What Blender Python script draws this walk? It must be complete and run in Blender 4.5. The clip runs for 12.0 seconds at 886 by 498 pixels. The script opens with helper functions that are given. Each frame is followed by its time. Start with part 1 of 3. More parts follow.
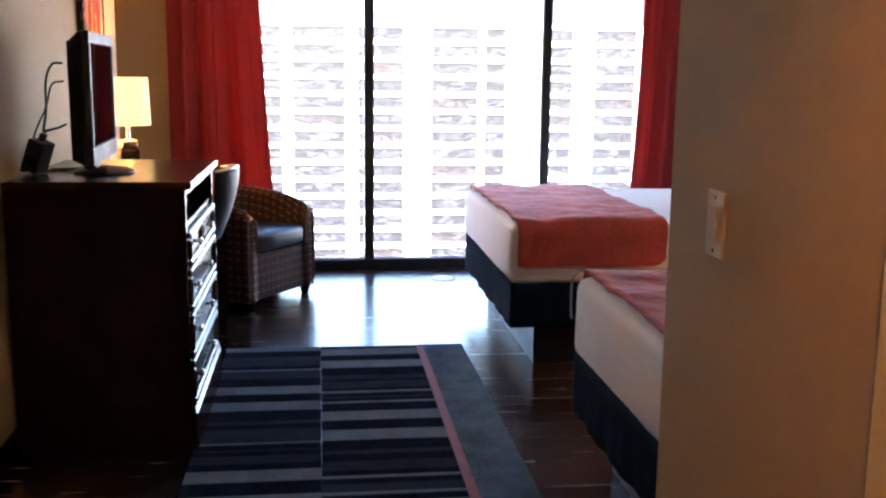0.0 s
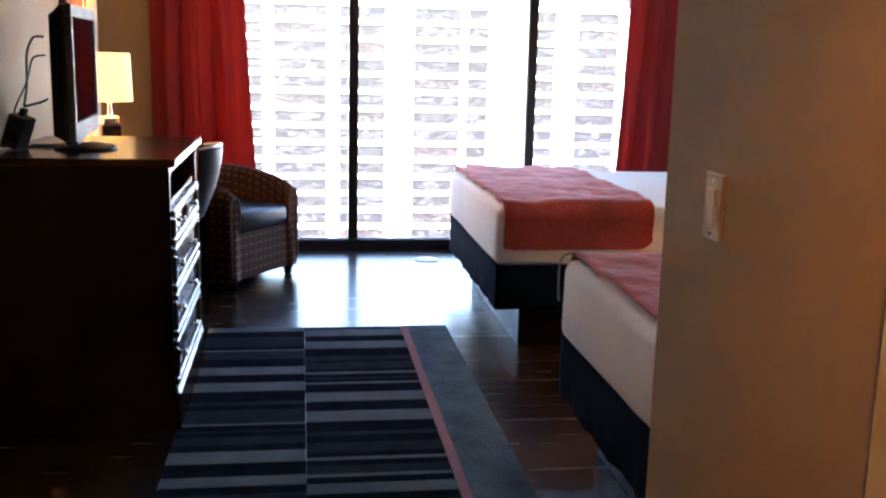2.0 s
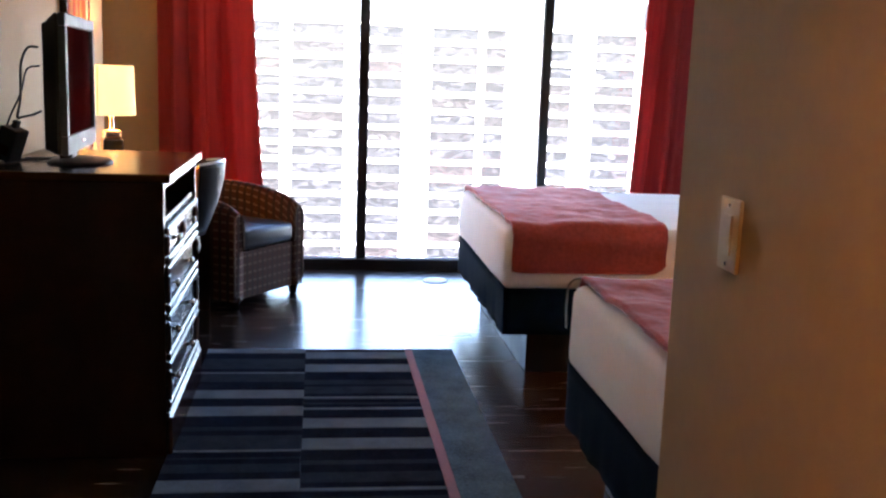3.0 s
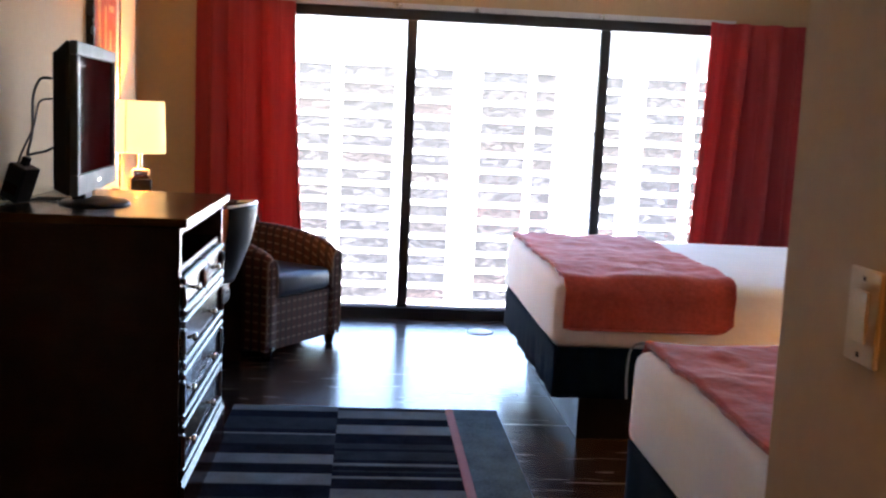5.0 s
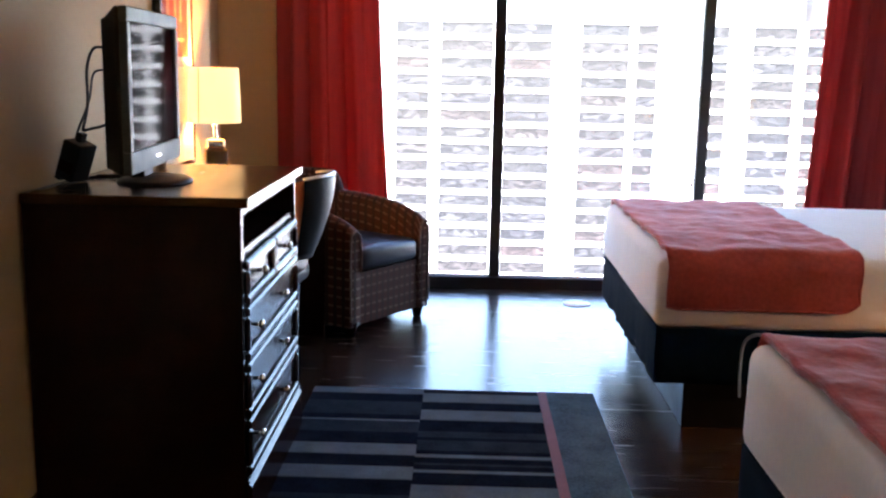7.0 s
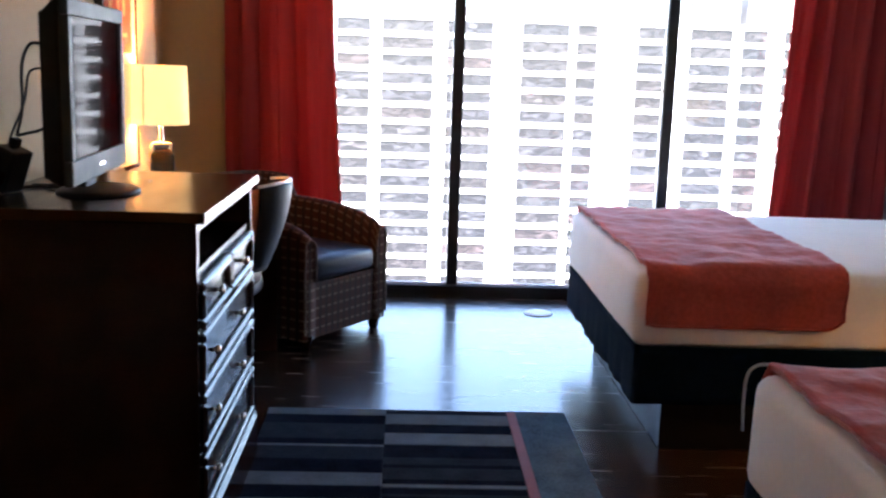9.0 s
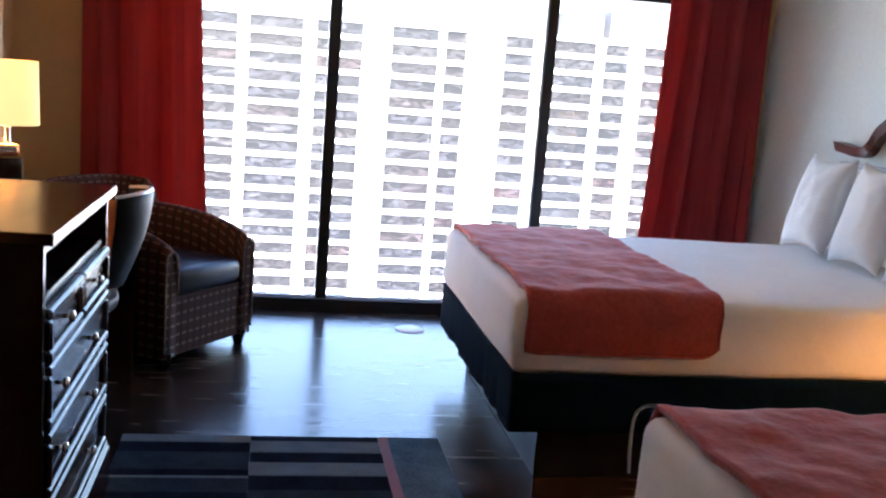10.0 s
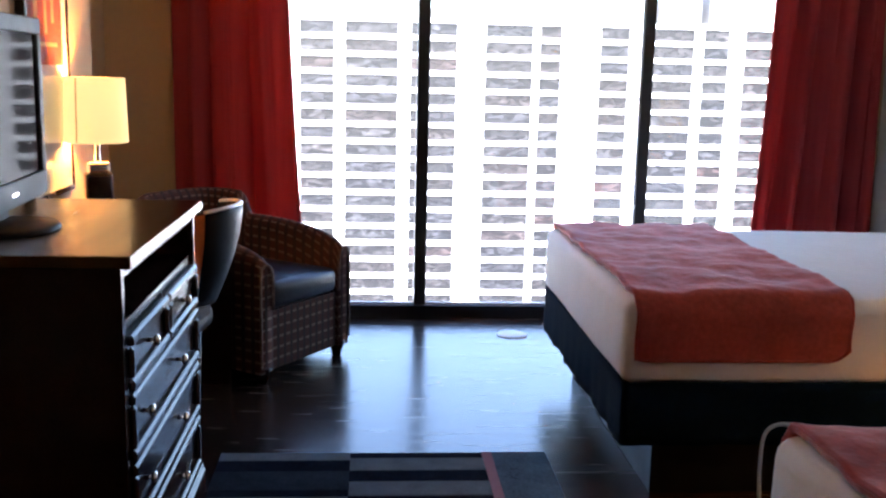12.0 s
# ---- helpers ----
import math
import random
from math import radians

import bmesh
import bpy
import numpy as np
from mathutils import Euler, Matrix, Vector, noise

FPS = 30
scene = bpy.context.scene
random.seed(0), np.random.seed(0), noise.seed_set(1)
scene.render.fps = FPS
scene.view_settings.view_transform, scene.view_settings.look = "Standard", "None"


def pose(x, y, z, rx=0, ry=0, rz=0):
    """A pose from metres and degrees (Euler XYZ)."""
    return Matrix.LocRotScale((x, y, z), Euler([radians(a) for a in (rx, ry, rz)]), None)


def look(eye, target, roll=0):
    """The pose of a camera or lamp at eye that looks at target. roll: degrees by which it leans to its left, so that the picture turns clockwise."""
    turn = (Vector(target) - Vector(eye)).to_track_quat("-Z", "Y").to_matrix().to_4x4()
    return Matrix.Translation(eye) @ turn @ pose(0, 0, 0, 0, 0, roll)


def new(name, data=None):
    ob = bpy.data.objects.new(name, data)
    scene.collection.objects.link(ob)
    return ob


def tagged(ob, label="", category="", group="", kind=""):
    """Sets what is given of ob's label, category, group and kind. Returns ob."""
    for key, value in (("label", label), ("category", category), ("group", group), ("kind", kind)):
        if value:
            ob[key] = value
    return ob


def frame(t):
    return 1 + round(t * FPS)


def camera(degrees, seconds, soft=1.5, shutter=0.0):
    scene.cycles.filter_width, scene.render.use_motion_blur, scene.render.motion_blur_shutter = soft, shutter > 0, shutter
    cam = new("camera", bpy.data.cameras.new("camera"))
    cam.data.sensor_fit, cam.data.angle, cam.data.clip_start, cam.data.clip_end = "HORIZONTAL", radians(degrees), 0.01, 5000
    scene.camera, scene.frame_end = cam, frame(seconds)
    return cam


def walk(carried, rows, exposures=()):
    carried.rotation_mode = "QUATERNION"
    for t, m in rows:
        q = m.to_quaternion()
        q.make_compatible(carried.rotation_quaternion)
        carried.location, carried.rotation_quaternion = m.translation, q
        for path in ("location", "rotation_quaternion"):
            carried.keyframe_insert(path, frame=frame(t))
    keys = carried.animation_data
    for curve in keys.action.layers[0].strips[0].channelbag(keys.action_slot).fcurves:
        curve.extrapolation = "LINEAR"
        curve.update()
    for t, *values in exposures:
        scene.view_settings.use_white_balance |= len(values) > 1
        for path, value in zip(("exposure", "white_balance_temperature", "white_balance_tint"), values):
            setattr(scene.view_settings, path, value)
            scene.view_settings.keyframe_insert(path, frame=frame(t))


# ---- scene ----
cam = camera(48.0, 12.0, 2.3, 0.5)

PATH = [
    (0, (-0.351, 1.193, 1.402), (-0.107, 3.148, 1.055), 0.63),
    (0.5, (-0.375, 1.176, 1.406), (-0.113, 3.126, 1.051), 0.68),
    (1, (-0.376, 1.169, 1.406), (-0.105, 3.116, 1.040), 0.74),
    (1.5, (-0.371, 1.167, 1.403), (-0.092, 3.111, 1.027), 0.83),
    (2, (-0.372, 1.225, 1.395), (-0.089, 3.168, 1.012), 1.39),
    (2.5, (-0.350, 1.296, 1.380), (-0.077, 3.241, 1.006), 1.89),
    (4.5, (-0.239, 1.607, 1.394), (-0.054, 3.582, 1.132), 1.93),
    (5, (-0.264, 1.724, 1.365), (-0.106, 3.700, 1.098), 2.63),
    (5.5, (-0.233, 1.817, 1.382), (-0.284, 3.793, 1.081), 1.21),
    (6, (-0.198, 1.898, 1.382), (-0.317, 3.868, 1.059), 0.68),
    (6.5, (-0.192, 1.963, 1.381), (-0.277, 3.932, 1.043), 0.72),
    (7, (-0.199, 2.050, 1.384), (-0.240, 4.017, 1.026), 1.13),
    (9, (-0.303, 2.296, 1.397), (-0.223, 4.262, 1.037), 1.86),
    (9.5, (-0.309, 2.399, 1.422), (-0.046, 4.351, 1.078), 3.02),
    (10, (-0.330, 2.469, 1.434), (0.019, 4.409, 1.092), 4.50),
    (10.5, (-0.327, 2.520, 1.415), (-0.039, 4.469, 1.069), 3.28),
    (11, (-0.272, 2.595, 1.415), (-0.122, 4.555, 1.046), 1.92),
    (11.5, (-0.261, 2.643, 1.413), (-0.129, 4.603, 1.035), 1.74),
    (12, (-0.290, 2.656, 1.426), (-0.144, 4.619, 1.071), 1.33),
]
walk(cam, [(t, look(eye, target, roll)) for t, eye, target, roll in PATH], [(0.0, 4.0, 6500, 23), (2.5, 4.0, 6500, 23), (8.0, 3.78, 6400, 22), (9.5, 3.55, 6300, 22), (12.0, 3.32, 6250, 22)])

# ---- world, sun, exposure ----
world = bpy.data.worlds.new("sky")
scene.world = world
world.use_nodes = True
_wn = world.node_tree.nodes
_sky = _wn.new("ShaderNodeTexSky")
_sky.sky_type, _sky.sun_disc = "NISHITA", False
_sky.sun_elevation, _sky.sun_rotation = radians(42), radians(200)
world.node_tree.links.new(_sky.outputs[0], _wn["Background"].inputs[0])
_wn["Background"].inputs[1].default_value = 0.145

sun = new("sun", bpy.data.lights.new("sun", "SUN"))
sun.data.energy, sun.data.angle, sun.data.color = 4.8, radians(0.6), (1.0, 0.97, 0.93)
sun.matrix_world = look((0, -40, 40), (12, 20, -14))


# ---- materials ----
def rgb(c):
    return (c[0], c[1], c[2], 1.0)


def material(name, color, rough=0.6, metal=0.0, vary=0.15, scale=6.0, fine=60.0, bump=0.0, bump_scale=80.0, spec=0.5,
             object_vary=0.0, stretch=(1, 1, 1), coat=0.0, rough_vary=0.08):
    """A surface with large stains and fine grain in its colour and gloss, and a fine relief."""
    m = bpy.data.materials.new(name)
    m.use_nodes = True
    nt = m.node_tree
    n, l = nt.nodes, nt.links
    b = n["Principled BSDF"]
    tc = n.new("ShaderNodeTexCoord")
    mp = n.new("ShaderNodeMapping")
    mp.inputs["Scale"].default_value = stretch
    l.new(tc.outputs["Object"], mp.inputs[0])
    big, small = n.new("ShaderNodeTexNoise"), n.new("ShaderNodeTexNoise")
    big.inputs["Scale"].default_value, small.inputs["Scale"].default_value = scale, fine
    big.inputs["Detail"].default_value = small.inputs["Detail"].default_value = 4
    for t in (big, small):
        l.new(mp.outputs[0], t.inputs[0])
    add = n.new("ShaderNodeMath")
    add.operation = "ADD"
    l.new(big.outputs[0], add.inputs[0])
    l.new(small.outputs[0], add.inputs[1])
    rng = n.new("ShaderNodeMapRange")
    rng.inputs[1].default_value, rng.inputs[2].default_value = 0.6, 1.4
    rng.inputs[3].default_value, rng.inputs[4].default_value = 1 - vary, 1 + vary
    l.new(add.outputs[0], rng.inputs[0])
    value = rng.outputs[0]
    if object_vary:
        info, r2, mul = n.new("ShaderNodeObjectInfo"), n.new("ShaderNodeMapRange"), n.new("ShaderNodeMath")
        r2.inputs[3].default_value, r2.inputs[4].default_value = 1 - object_vary, 1 + object_vary
        mul.operation = "MULTIPLY"
        l.new(info.outputs["Random"], r2.inputs[0])
        l.new(r2.outputs[0], mul.inputs[0])
        l.new(value, mul.inputs[1])
        value = mul.outputs[0]
    mix = n.new("ShaderNodeVectorMath")
    mix.operation = "SCALE"
    mix.inputs[0].default_value = color
    l.new(value, mix.inputs["Scale"])
    l.new(mix.outputs[0], b.inputs["Base Color"])
    rr = n.new("ShaderNodeMapRange")
    rr.inputs[1].default_value, rr.inputs[2].default_value = 0.35, 0.65
    rr.inputs[3].default_value, rr.inputs[4].default_value = max(0.02, rough - rough_vary), min(1, rough + rough_vary)
    l.new(big.outputs[0], rr.inputs[0])
    l.new(rr.outputs[0], b.inputs["Roughness"])
    b.inputs["Metallic"].default_value = metal
    b.inputs["Specular IOR Level"].default_value = spec
    b.inputs["Coat Weight"].default_value = coat
    if bump:
        bn, tex = n.new("ShaderNodeBump"), n.new("ShaderNodeTexNoise")
        tex.inputs["Scale"].default_value, tex.inputs["Detail"].default_value = bump_scale, 3
        bn.inputs["Strength"].default_value, bn.inputs["Distance"].default_value = bump, 0.01
        l.new(mp.outputs[0], tex.inputs[0])
        l.new(tex.outputs[0], bn.inputs["Height"])
        l.new(bn.outputs[0], b.inputs["Normal"])
    return m


WALL = material("wall_paint", (0.46, 0.325, 0.178), 0.75, vary=0.05, scale=1.2, fine=40, bump=0.12, bump_scale=220)
# east wall colour, paler and cooler to make up for weak daylight there
WALL_DAYLIT = material("daylit_sage_wall_paint", (0.78, 0.85, 0.82), 0.75, vary=0.05, scale=1.2, fine=40, bump=0.12, bump_scale=220)
CEIL = material("ceiling_paint", (0.62, 0.57, 0.49), 0.85, vary=0.04, scale=1.0, bump=0.1, bump_scale=180)
TRIM = material("trim_paint", (0.72, 0.60, 0.36), 0.45, vary=0.05, scale=3)
FLOOR_WOOD = material("dark_floor_wood", (0.030, 0.017, 0.012), 0.23, vary=0.45, scale=3.0, fine=28, bump=0.03, bump_scale=26,
                      object_vary=0.22, stretch=(0.5, 6, 6), rough_vary=0.06)
FLOOR_GAP = material("floor_joint", (0.012, 0.009, 0.008), 0.8, vary=0.2)
ESPRESSO = material("espresso_wood", (0.0215, 0.0078, 0.0050), 0.20, vary=0.22, scale=3, fine=30, bump=0.004, bump_scale=60, stretch=(4, 0.6, 4), rough_vary=0.03, spec=0.16)
TOP_SHEEN = material("espresso_top_orange_sheen", (0.020, 0.007, 0.003), 0.24, vary=0.22, scale=3, fine=30, stretch=(4, 0.6, 4), rough_vary=0.04, spec=0.8)
# orange tint stands in for lamplight mirrored in the chest top
TOP_SHEEN.node_tree.nodes["Principled BSDF"].inputs["Specular Tint"].default_value = (1.0, 0.56, 0.20, 1)
BLACK_METAL = material("dark_bronze_frame", (0.016, 0.018, 0.022), 0.42, metal=0.3, vary=0.15, scale=8)
ALU = material("aluminium", (0.55, 0.56, 0.58), 0.35, metal=0.9, vary=0.08)
CHROME = material("brushed_nickel", (0.75, 0.74, 0.72), 0.18, metal=1.0, vary=0.05)
SHEET = material("white_sheet", (0.90, 0.895, 0.89), 0.9, vary=0.04, scale=5, bump=0.35, bump_scale=14)
PILLOW = material("white_pillowcase", (0.82, 0.81, 0.80), 0.9, vary=0.03, scale=6, bump=0.3, bump_scale=18)
SKIRT = material("navy_skirt", (0.0026, 0.0105, 0.0260), 0.95, vary=0.2, scale=8, bump=0.2, bump_scale=160, spec=0.02)
PLATFORM = material("black_bed_base", (0.003, 0.0027, 0.0026), 0.4, vary=0.2, scale=5, spec=0.3)
RUNNER = material("coral_plush", (0.46, 0.080, 0.062), 0.95, vary=0.28, scale=9, fine=55, bump=0.45, bump_scale=26)
LEATHER = material("black_leather", (0.008, 0.010, 0.013), 0.42, vary=0.2, scale=8, bump=0.10, bump_scale=90, spec=0.18)
ORANGE = material("orange_leather", (0.85, 0.19, 0.03), 0.5, vary=0.12, scale=8, bump=0.15)
CUSHION = material("navy_seat_leather", (0.010, 0.014, 0.028), 0.36, vary=0.2, scale=6, bump=0.12, bump_scale=70)
TV_BACK = material("black_plastic", (0.006, 0.006, 0.0065), 0.45, vary=0.1, spec=0.25)
TV_BEZEL = material("silver_plastic", (0.066, 0.082, 0.090), 0.45, metal=0.05, vary=0.06, spec=0.14)
# the screen's red base stands in for the curtain mirrored in it
SCREEN = material("screen_curtain_tinted", (0.009, 0.0025, 0.003), 0.05, vary=0.05, spec=0.004, rough_vary=0.01)
CABLE = material("black_cable", (0.015, 0.015, 0.015), 0.5, vary=0.1)
PLATE = material("ivory_plastic", (0.56, 0.44, 0.25), 0.4, vary=0.04)
WHITE = material("white_plastic", (0.82, 0.82, 0.80), 0.45, vary=0.04)
DARK_LAMP = material("dark_lamp_body", (0.007, 0.006, 0.0055), 0.25, vary=0.1)
RUG_NAVY = material("rug_navy", (0.0100, 0.0160, 0.0275), 0.97, vary=0.45, scale=10, fine=130, bump=0.7, bump_scale=190, spec=0.0)
RUG_MID = material("rug_slate", (0.0250, 0.0380, 0.0540), 0.97, vary=0.40, scale=10, fine=130, bump=0.7, bump_scale=190, spec=0.0)
RUG_LIGHT = material("rug_grey_blue", (0.118, 0.163, 0.200), 0.97, vary=0.30, scale=10, fine=130, bump=0.7, bump_scale=190, spec=0.0)
RUG_PINK = material("rug_mauve", (0.25, 0.125, 0.165), 0.97, vary=0.2, scale=10, fine=130, bump=0.5, bump_scale=190)
RUG_BORDER = material("rug_border", (0.082, 0.142, 0.195), 0.97, vary=0.50, scale=7, fine=90, bump=0.8, bump_scale=150, spec=0.0)
CONCRETE = material("pale_concrete", (0.80, 0.79, 0.77), 0.8, vary=0.06, scale=0.15, fine=2, bump=0.1, bump_scale=3)
ROOF_GREY = material("grey_concrete", (0.13, 0.125, 0.12), 0.85, vary=0.15, scale=0.4, fine=3)
ROOF_RED = material("dull_red_brick", (0.36, 0.13, 0.11), 0.85, vary=0.3, scale=0.6, fine=3)
PIPING_PALE = material("pale_piping", (0.42, 0.42, 0.40), 0.8, vary=0.2, scale=40)
MAT_BOARD = material("mat_board", (0.80, 0.78, 0.72), 0.8, vary=0.02)
ART_RED = material("red_print", (0.45, 0.075, 0.035), 0.7, vary=0.35, scale=9, fine=30)
ART_INK = material("ochre_print", (0.75, 0.42, 0.16), 0.7, vary=0.2, scale=9)

for _m in (RUNNER,):
    _m.node_tree.nodes["Principled BSDF"].inputs["Sheen Weight"].default_value = 0.42
    _m.node_tree.nodes["Principled BSDF"].inputs["Sheen Roughness"].default_value = 0.35
    _m.node_tree.nodes["Principled BSDF"].inputs["Sheen Tint"].default_value = rgb((1.0, 0.74, 0.78))

# bluish tint puts the window's cool reflection into the screen
SCREEN.node_tree.nodes["Principled BSDF"].inputs["Specular Tint"].default_value = rgb((0.72, 0.93, 1.0))


def curtain_material():
    m = bpy.data.materials.new("red_curtain_cloth")
    m.use_nodes = True
    n, l = m.node_tree.nodes, m.node_tree.links
    b, out = n["Principled BSDF"], n["Material Output"]
    tc, tex = n.new("ShaderNodeTexCoord"), n.new("ShaderNodeTexNoise")
    mp = n.new("ShaderNodeMapping")
    mp.inputs["Scale"].default_value = (9, 9, 0.5)
    l.new(tc.outputs["Object"], mp.inputs[0])
    l.new(mp.outputs[0], tex.inputs[0])
    tex.inputs["Scale"].default_value, tex.inputs["Detail"].default_value = 3, 4
    ramp = n.new("ShaderNodeValToRGB")
    ramp.color_ramp.elements[0].color, ramp.color_ramp.elements[1].color = (0.33, 0.031, 0.034, 1), (0.50, 0.057, 0.056, 1)
    l.new(tex.outputs[0], ramp.inputs[0])
    l.new(ramp.outputs[0], b.inputs["Base Color"])
    b.inputs["Roughness"].default_value = 0.85
    tr = n.new("ShaderNodeBsdfTranslucent")
    l.new(ramp.outputs[0], tr.inputs[0])
    mix = n.new("ShaderNodeMixShader")
    mix.inputs[0].default_value = 0.38
    l.new(b.outputs[0], mix.inputs[1])
    l.new(tr.outputs[0], mix.inputs[2])
    l.new(mix.outputs[0], out.inputs[0])
    return m


def plaid_material():
    """Woven checks: cream dashes where the threads cross, on orange-brown and dark brown bands; the pattern lies in the mesh's own unwrapping, in metres."""
    m = bpy.data.materials.new("plaid_upholstery")
    m.use_nodes = True
    n, l = m.node_tree.nodes, m.node_tree.links
    b = n["Principled BSDF"]
    uv, sep = n.new("ShaderNodeUVMap"), n.new("ShaderNodeSeparateXYZ")
    l.new(uv.outputs[0], sep.inputs[0])

    def math_node(op, a, v):
        k = n.new("ShaderNodeMath")
        k.operation = op
        l.new(a, k.inputs[0])
        if isinstance(v, (int, float)):
            k.inputs[1].default_value = v
        else:
            l.new(v, k.inputs[1])
        return k.outputs[0]

    def stripe(axis, pitch, share):
        f = math_node("FRACT", math_node("MULTIPLY", sep.outputs[axis], 1 / pitch), 0)
        return math_node("LESS_THAN", f, share)
    u, v = stripe(0, 0.048, 0.62), stripe(1, 0.050, 0.22)
    cross = math_node("MULTIPLY", u, v)
    def blend(fac, a, c):
        k = n.new("ShaderNodeMix")
        k.data_type = "RGBA"
        l.new(fac, k.inputs[0])
        for socket, col in ((k.inputs[6], a), (k.inputs[7], c)):
            if isinstance(col, tuple):
                socket.default_value = rgb(col)
            else:
                l.new(col, socket)
        return k.outputs[2]
    c1 = blend(v, (0.058, 0.013, 0.005), (0.007, 0.0045, 0.0045))
    c2 = blend(u, (0.026, 0.008, 0.005), c1)
    c3 = blend(cross, c2, (0.17, 0.105, 0.080))
    tc, tex = n.new("ShaderNodeTexCoord"), n.new("ShaderNodeTexNoise")
    tex.inputs["Scale"].default_value = 140
    l.new(tc.outputs["Object"], tex.inputs[0])
    l.new(c3, b.inputs["Base Color"])
    b.inputs["Roughness"].default_value = 0.9
    bn = n.new("ShaderNodeBump")
    bn.inputs["Strength"].default_value, bn.inputs["Distance"].default_value = 0.4, 0.005
    l.new(tex.outputs[0], bn.inputs["Height"])
    l.new(bn.outputs[0], b.inputs["Normal"])
    return m


def glow_material(name, color, strength):
    m = bpy.data.materials.new(name)
    m.use_nodes = True
    n, l = m.node_tree.nodes, m.node_tree.links
    b = n["Principled BSDF"]
    b.inputs["Base Color"].default_value = rgb(color)
    b.inputs["Roughness"].default_value = 0.8
    b.inputs["Emission Color"].default_value = rgb(color)
    b.inputs["Emission Strength"].default_value = strength
    return m


def glass_material(name, tint=(0.9, 0.95, 0.97)):
    m = bpy.data.materials.new(name)
    m.use_nodes = True
    n, l = m.node_tree.nodes, m.node_tree.links
    out = n["Material Output"]
    n.remove(n["Principled BSDF"])
    t, g, f, mix = n.new("ShaderNodeBsdfTransparent"), n.new("ShaderNodeBsdfGlossy"), n.new("ShaderNodeLayerWeight"), n.new("ShaderNodeMixShader")
    power, lift = n.new("ShaderNodeMath"), n.new("ShaderNodeMapRange")
    power.operation = "POWER"
    power.inputs[1].default_value = 5
    lift.inputs[3].default_value, lift.inputs[4].default_value = 0.03, 1.0
    t.inputs[0].default_value = rgb(tint)
    g.inputs["Roughness"].default_value = 0.01
    l.new(f.outputs["Facing"], power.inputs[0])
    l.new(power.outputs[0], lift.inputs[0])
    l.new(lift.outputs[0], mix.inputs[0])
    l.new(t.outputs[0], mix.inputs[1])
    l.new(g.outputs[0], mix.inputs[2])
    l.new(mix.outputs[0], out.inputs[0])
    return m


def far_pane_material():
    """Far window glass: grey, with uneven blinds and curtains behind and wavy, partly pinkish reflections painted into
    the colour; each pane differs.
    """
    m = bpy.data.materials.new("far_window_glass")
    m.use_nodes = True
    n, l = m.node_tree.nodes, m.node_tree.links
    b = n["Principled BSDF"]
    info, tc, tex = n.new("ShaderNodeObjectInfo"), n.new("ShaderNodeTexCoord"), n.new("ShaderNodeTexNoise")
    mp = n.new("ShaderNodeMapping")
    mp.inputs["Scale"].default_value = (0.5, 1, 1.6)
    off = n.new("ShaderNodeVectorMath")
    off.operation = "ADD"
    l.new(tc.outputs["Object"], mp.inputs[0])
    l.new(mp.outputs[0], off.inputs[0])
    sc = n.new("ShaderNodeMath")
    sc.operation = "MULTIPLY"
    sc.inputs[1].default_value = 60
    l.new(info.outputs["Random"], sc.inputs[0])
    l.new(sc.outputs[0], off.inputs[1])
    l.new(off.outputs[0], tex.inputs[0])
    tex.inputs["Scale"].default_value, tex.inputs["Detail"].default_value, tex.inputs["Distortion"].default_value = 0.9, 3, 1.2
    ramp = n.new("ShaderNodeValToRGB")
    e = ramp.color_ramp.elements
    e[0].position, e[0].color = 0.38, (0.007, 0.007, 0.008, 1)
    e[1].position, e[1].color = 0.76, (0.090, 0.086, 0.086, 1)
    e.new(0.56).color = (0.019, 0.018, 0.0185, 1)
    l.new(tex.outputs[0], ramp.inputs[0])
    tint = n.new("ShaderNodeValToRGB")
    te = tint.color_ramp.elements
    te[0].color, te[1].color = (0.9, 0.9, 1.0, 1), (1.25, 0.80, 0.76, 1)
    te.new(0.55).color = (0.95, 0.95, 0.97, 1)
    te.new(0.9).color = (1.1, 0.95, 0.9, 1)
    l.new(info.outputs["Random"], tint.inputs[0])
    mix = n.new("ShaderNodeVectorMath")
    mix.operation = "MULTIPLY"
    l.new(ramp.outputs[0], mix.inputs[0])
    l.new(tint.outputs[0], mix.inputs[1])
    l.new(mix.outputs[0], b.inputs["Base Color"])
    b.inputs["Roughness"].default_value = 0.25
    return m


CURTAIN, PLAID, GLASS, FAR_PANE = curtain_material(), plaid_material(), glass_material("window_glass"), far_pane_material()
SHADE = glow_material("lit_lampshade", (1.0, 0.66, 0.26), 0.12)


# ---- mesh helpers ----
def part(name, bm, mat, parent=None, label="", smooth=False):
    """Links a bmesh as one mesh object, under a thing or a part."""
    me = bpy.data.meshes.new(name)
    bmesh.ops.recalc_face_normals(bm, faces=bm.faces[:])
    bm.to_mesh(me)
    bm.free()
    for k in (mat if isinstance(mat, (list, tuple)) else [mat]):
        me.materials.append(k)
    if smooth:
        for p in me.polygons:
            p.use_smooth = True
    ob = new(name, me)
    if parent:
        ob.parent = parent
    if label:
        tagged(ob, label)
    return ob


def thing(name, x, y, z, label, category, rz=0.0, group="", kind=""):
    ob = new(name)
    ob.empty_display_size = 0.1
    ob.matrix_world = pose(x, y, z, 0, 0, rz)
    return tagged(ob, label, category, group, kind)


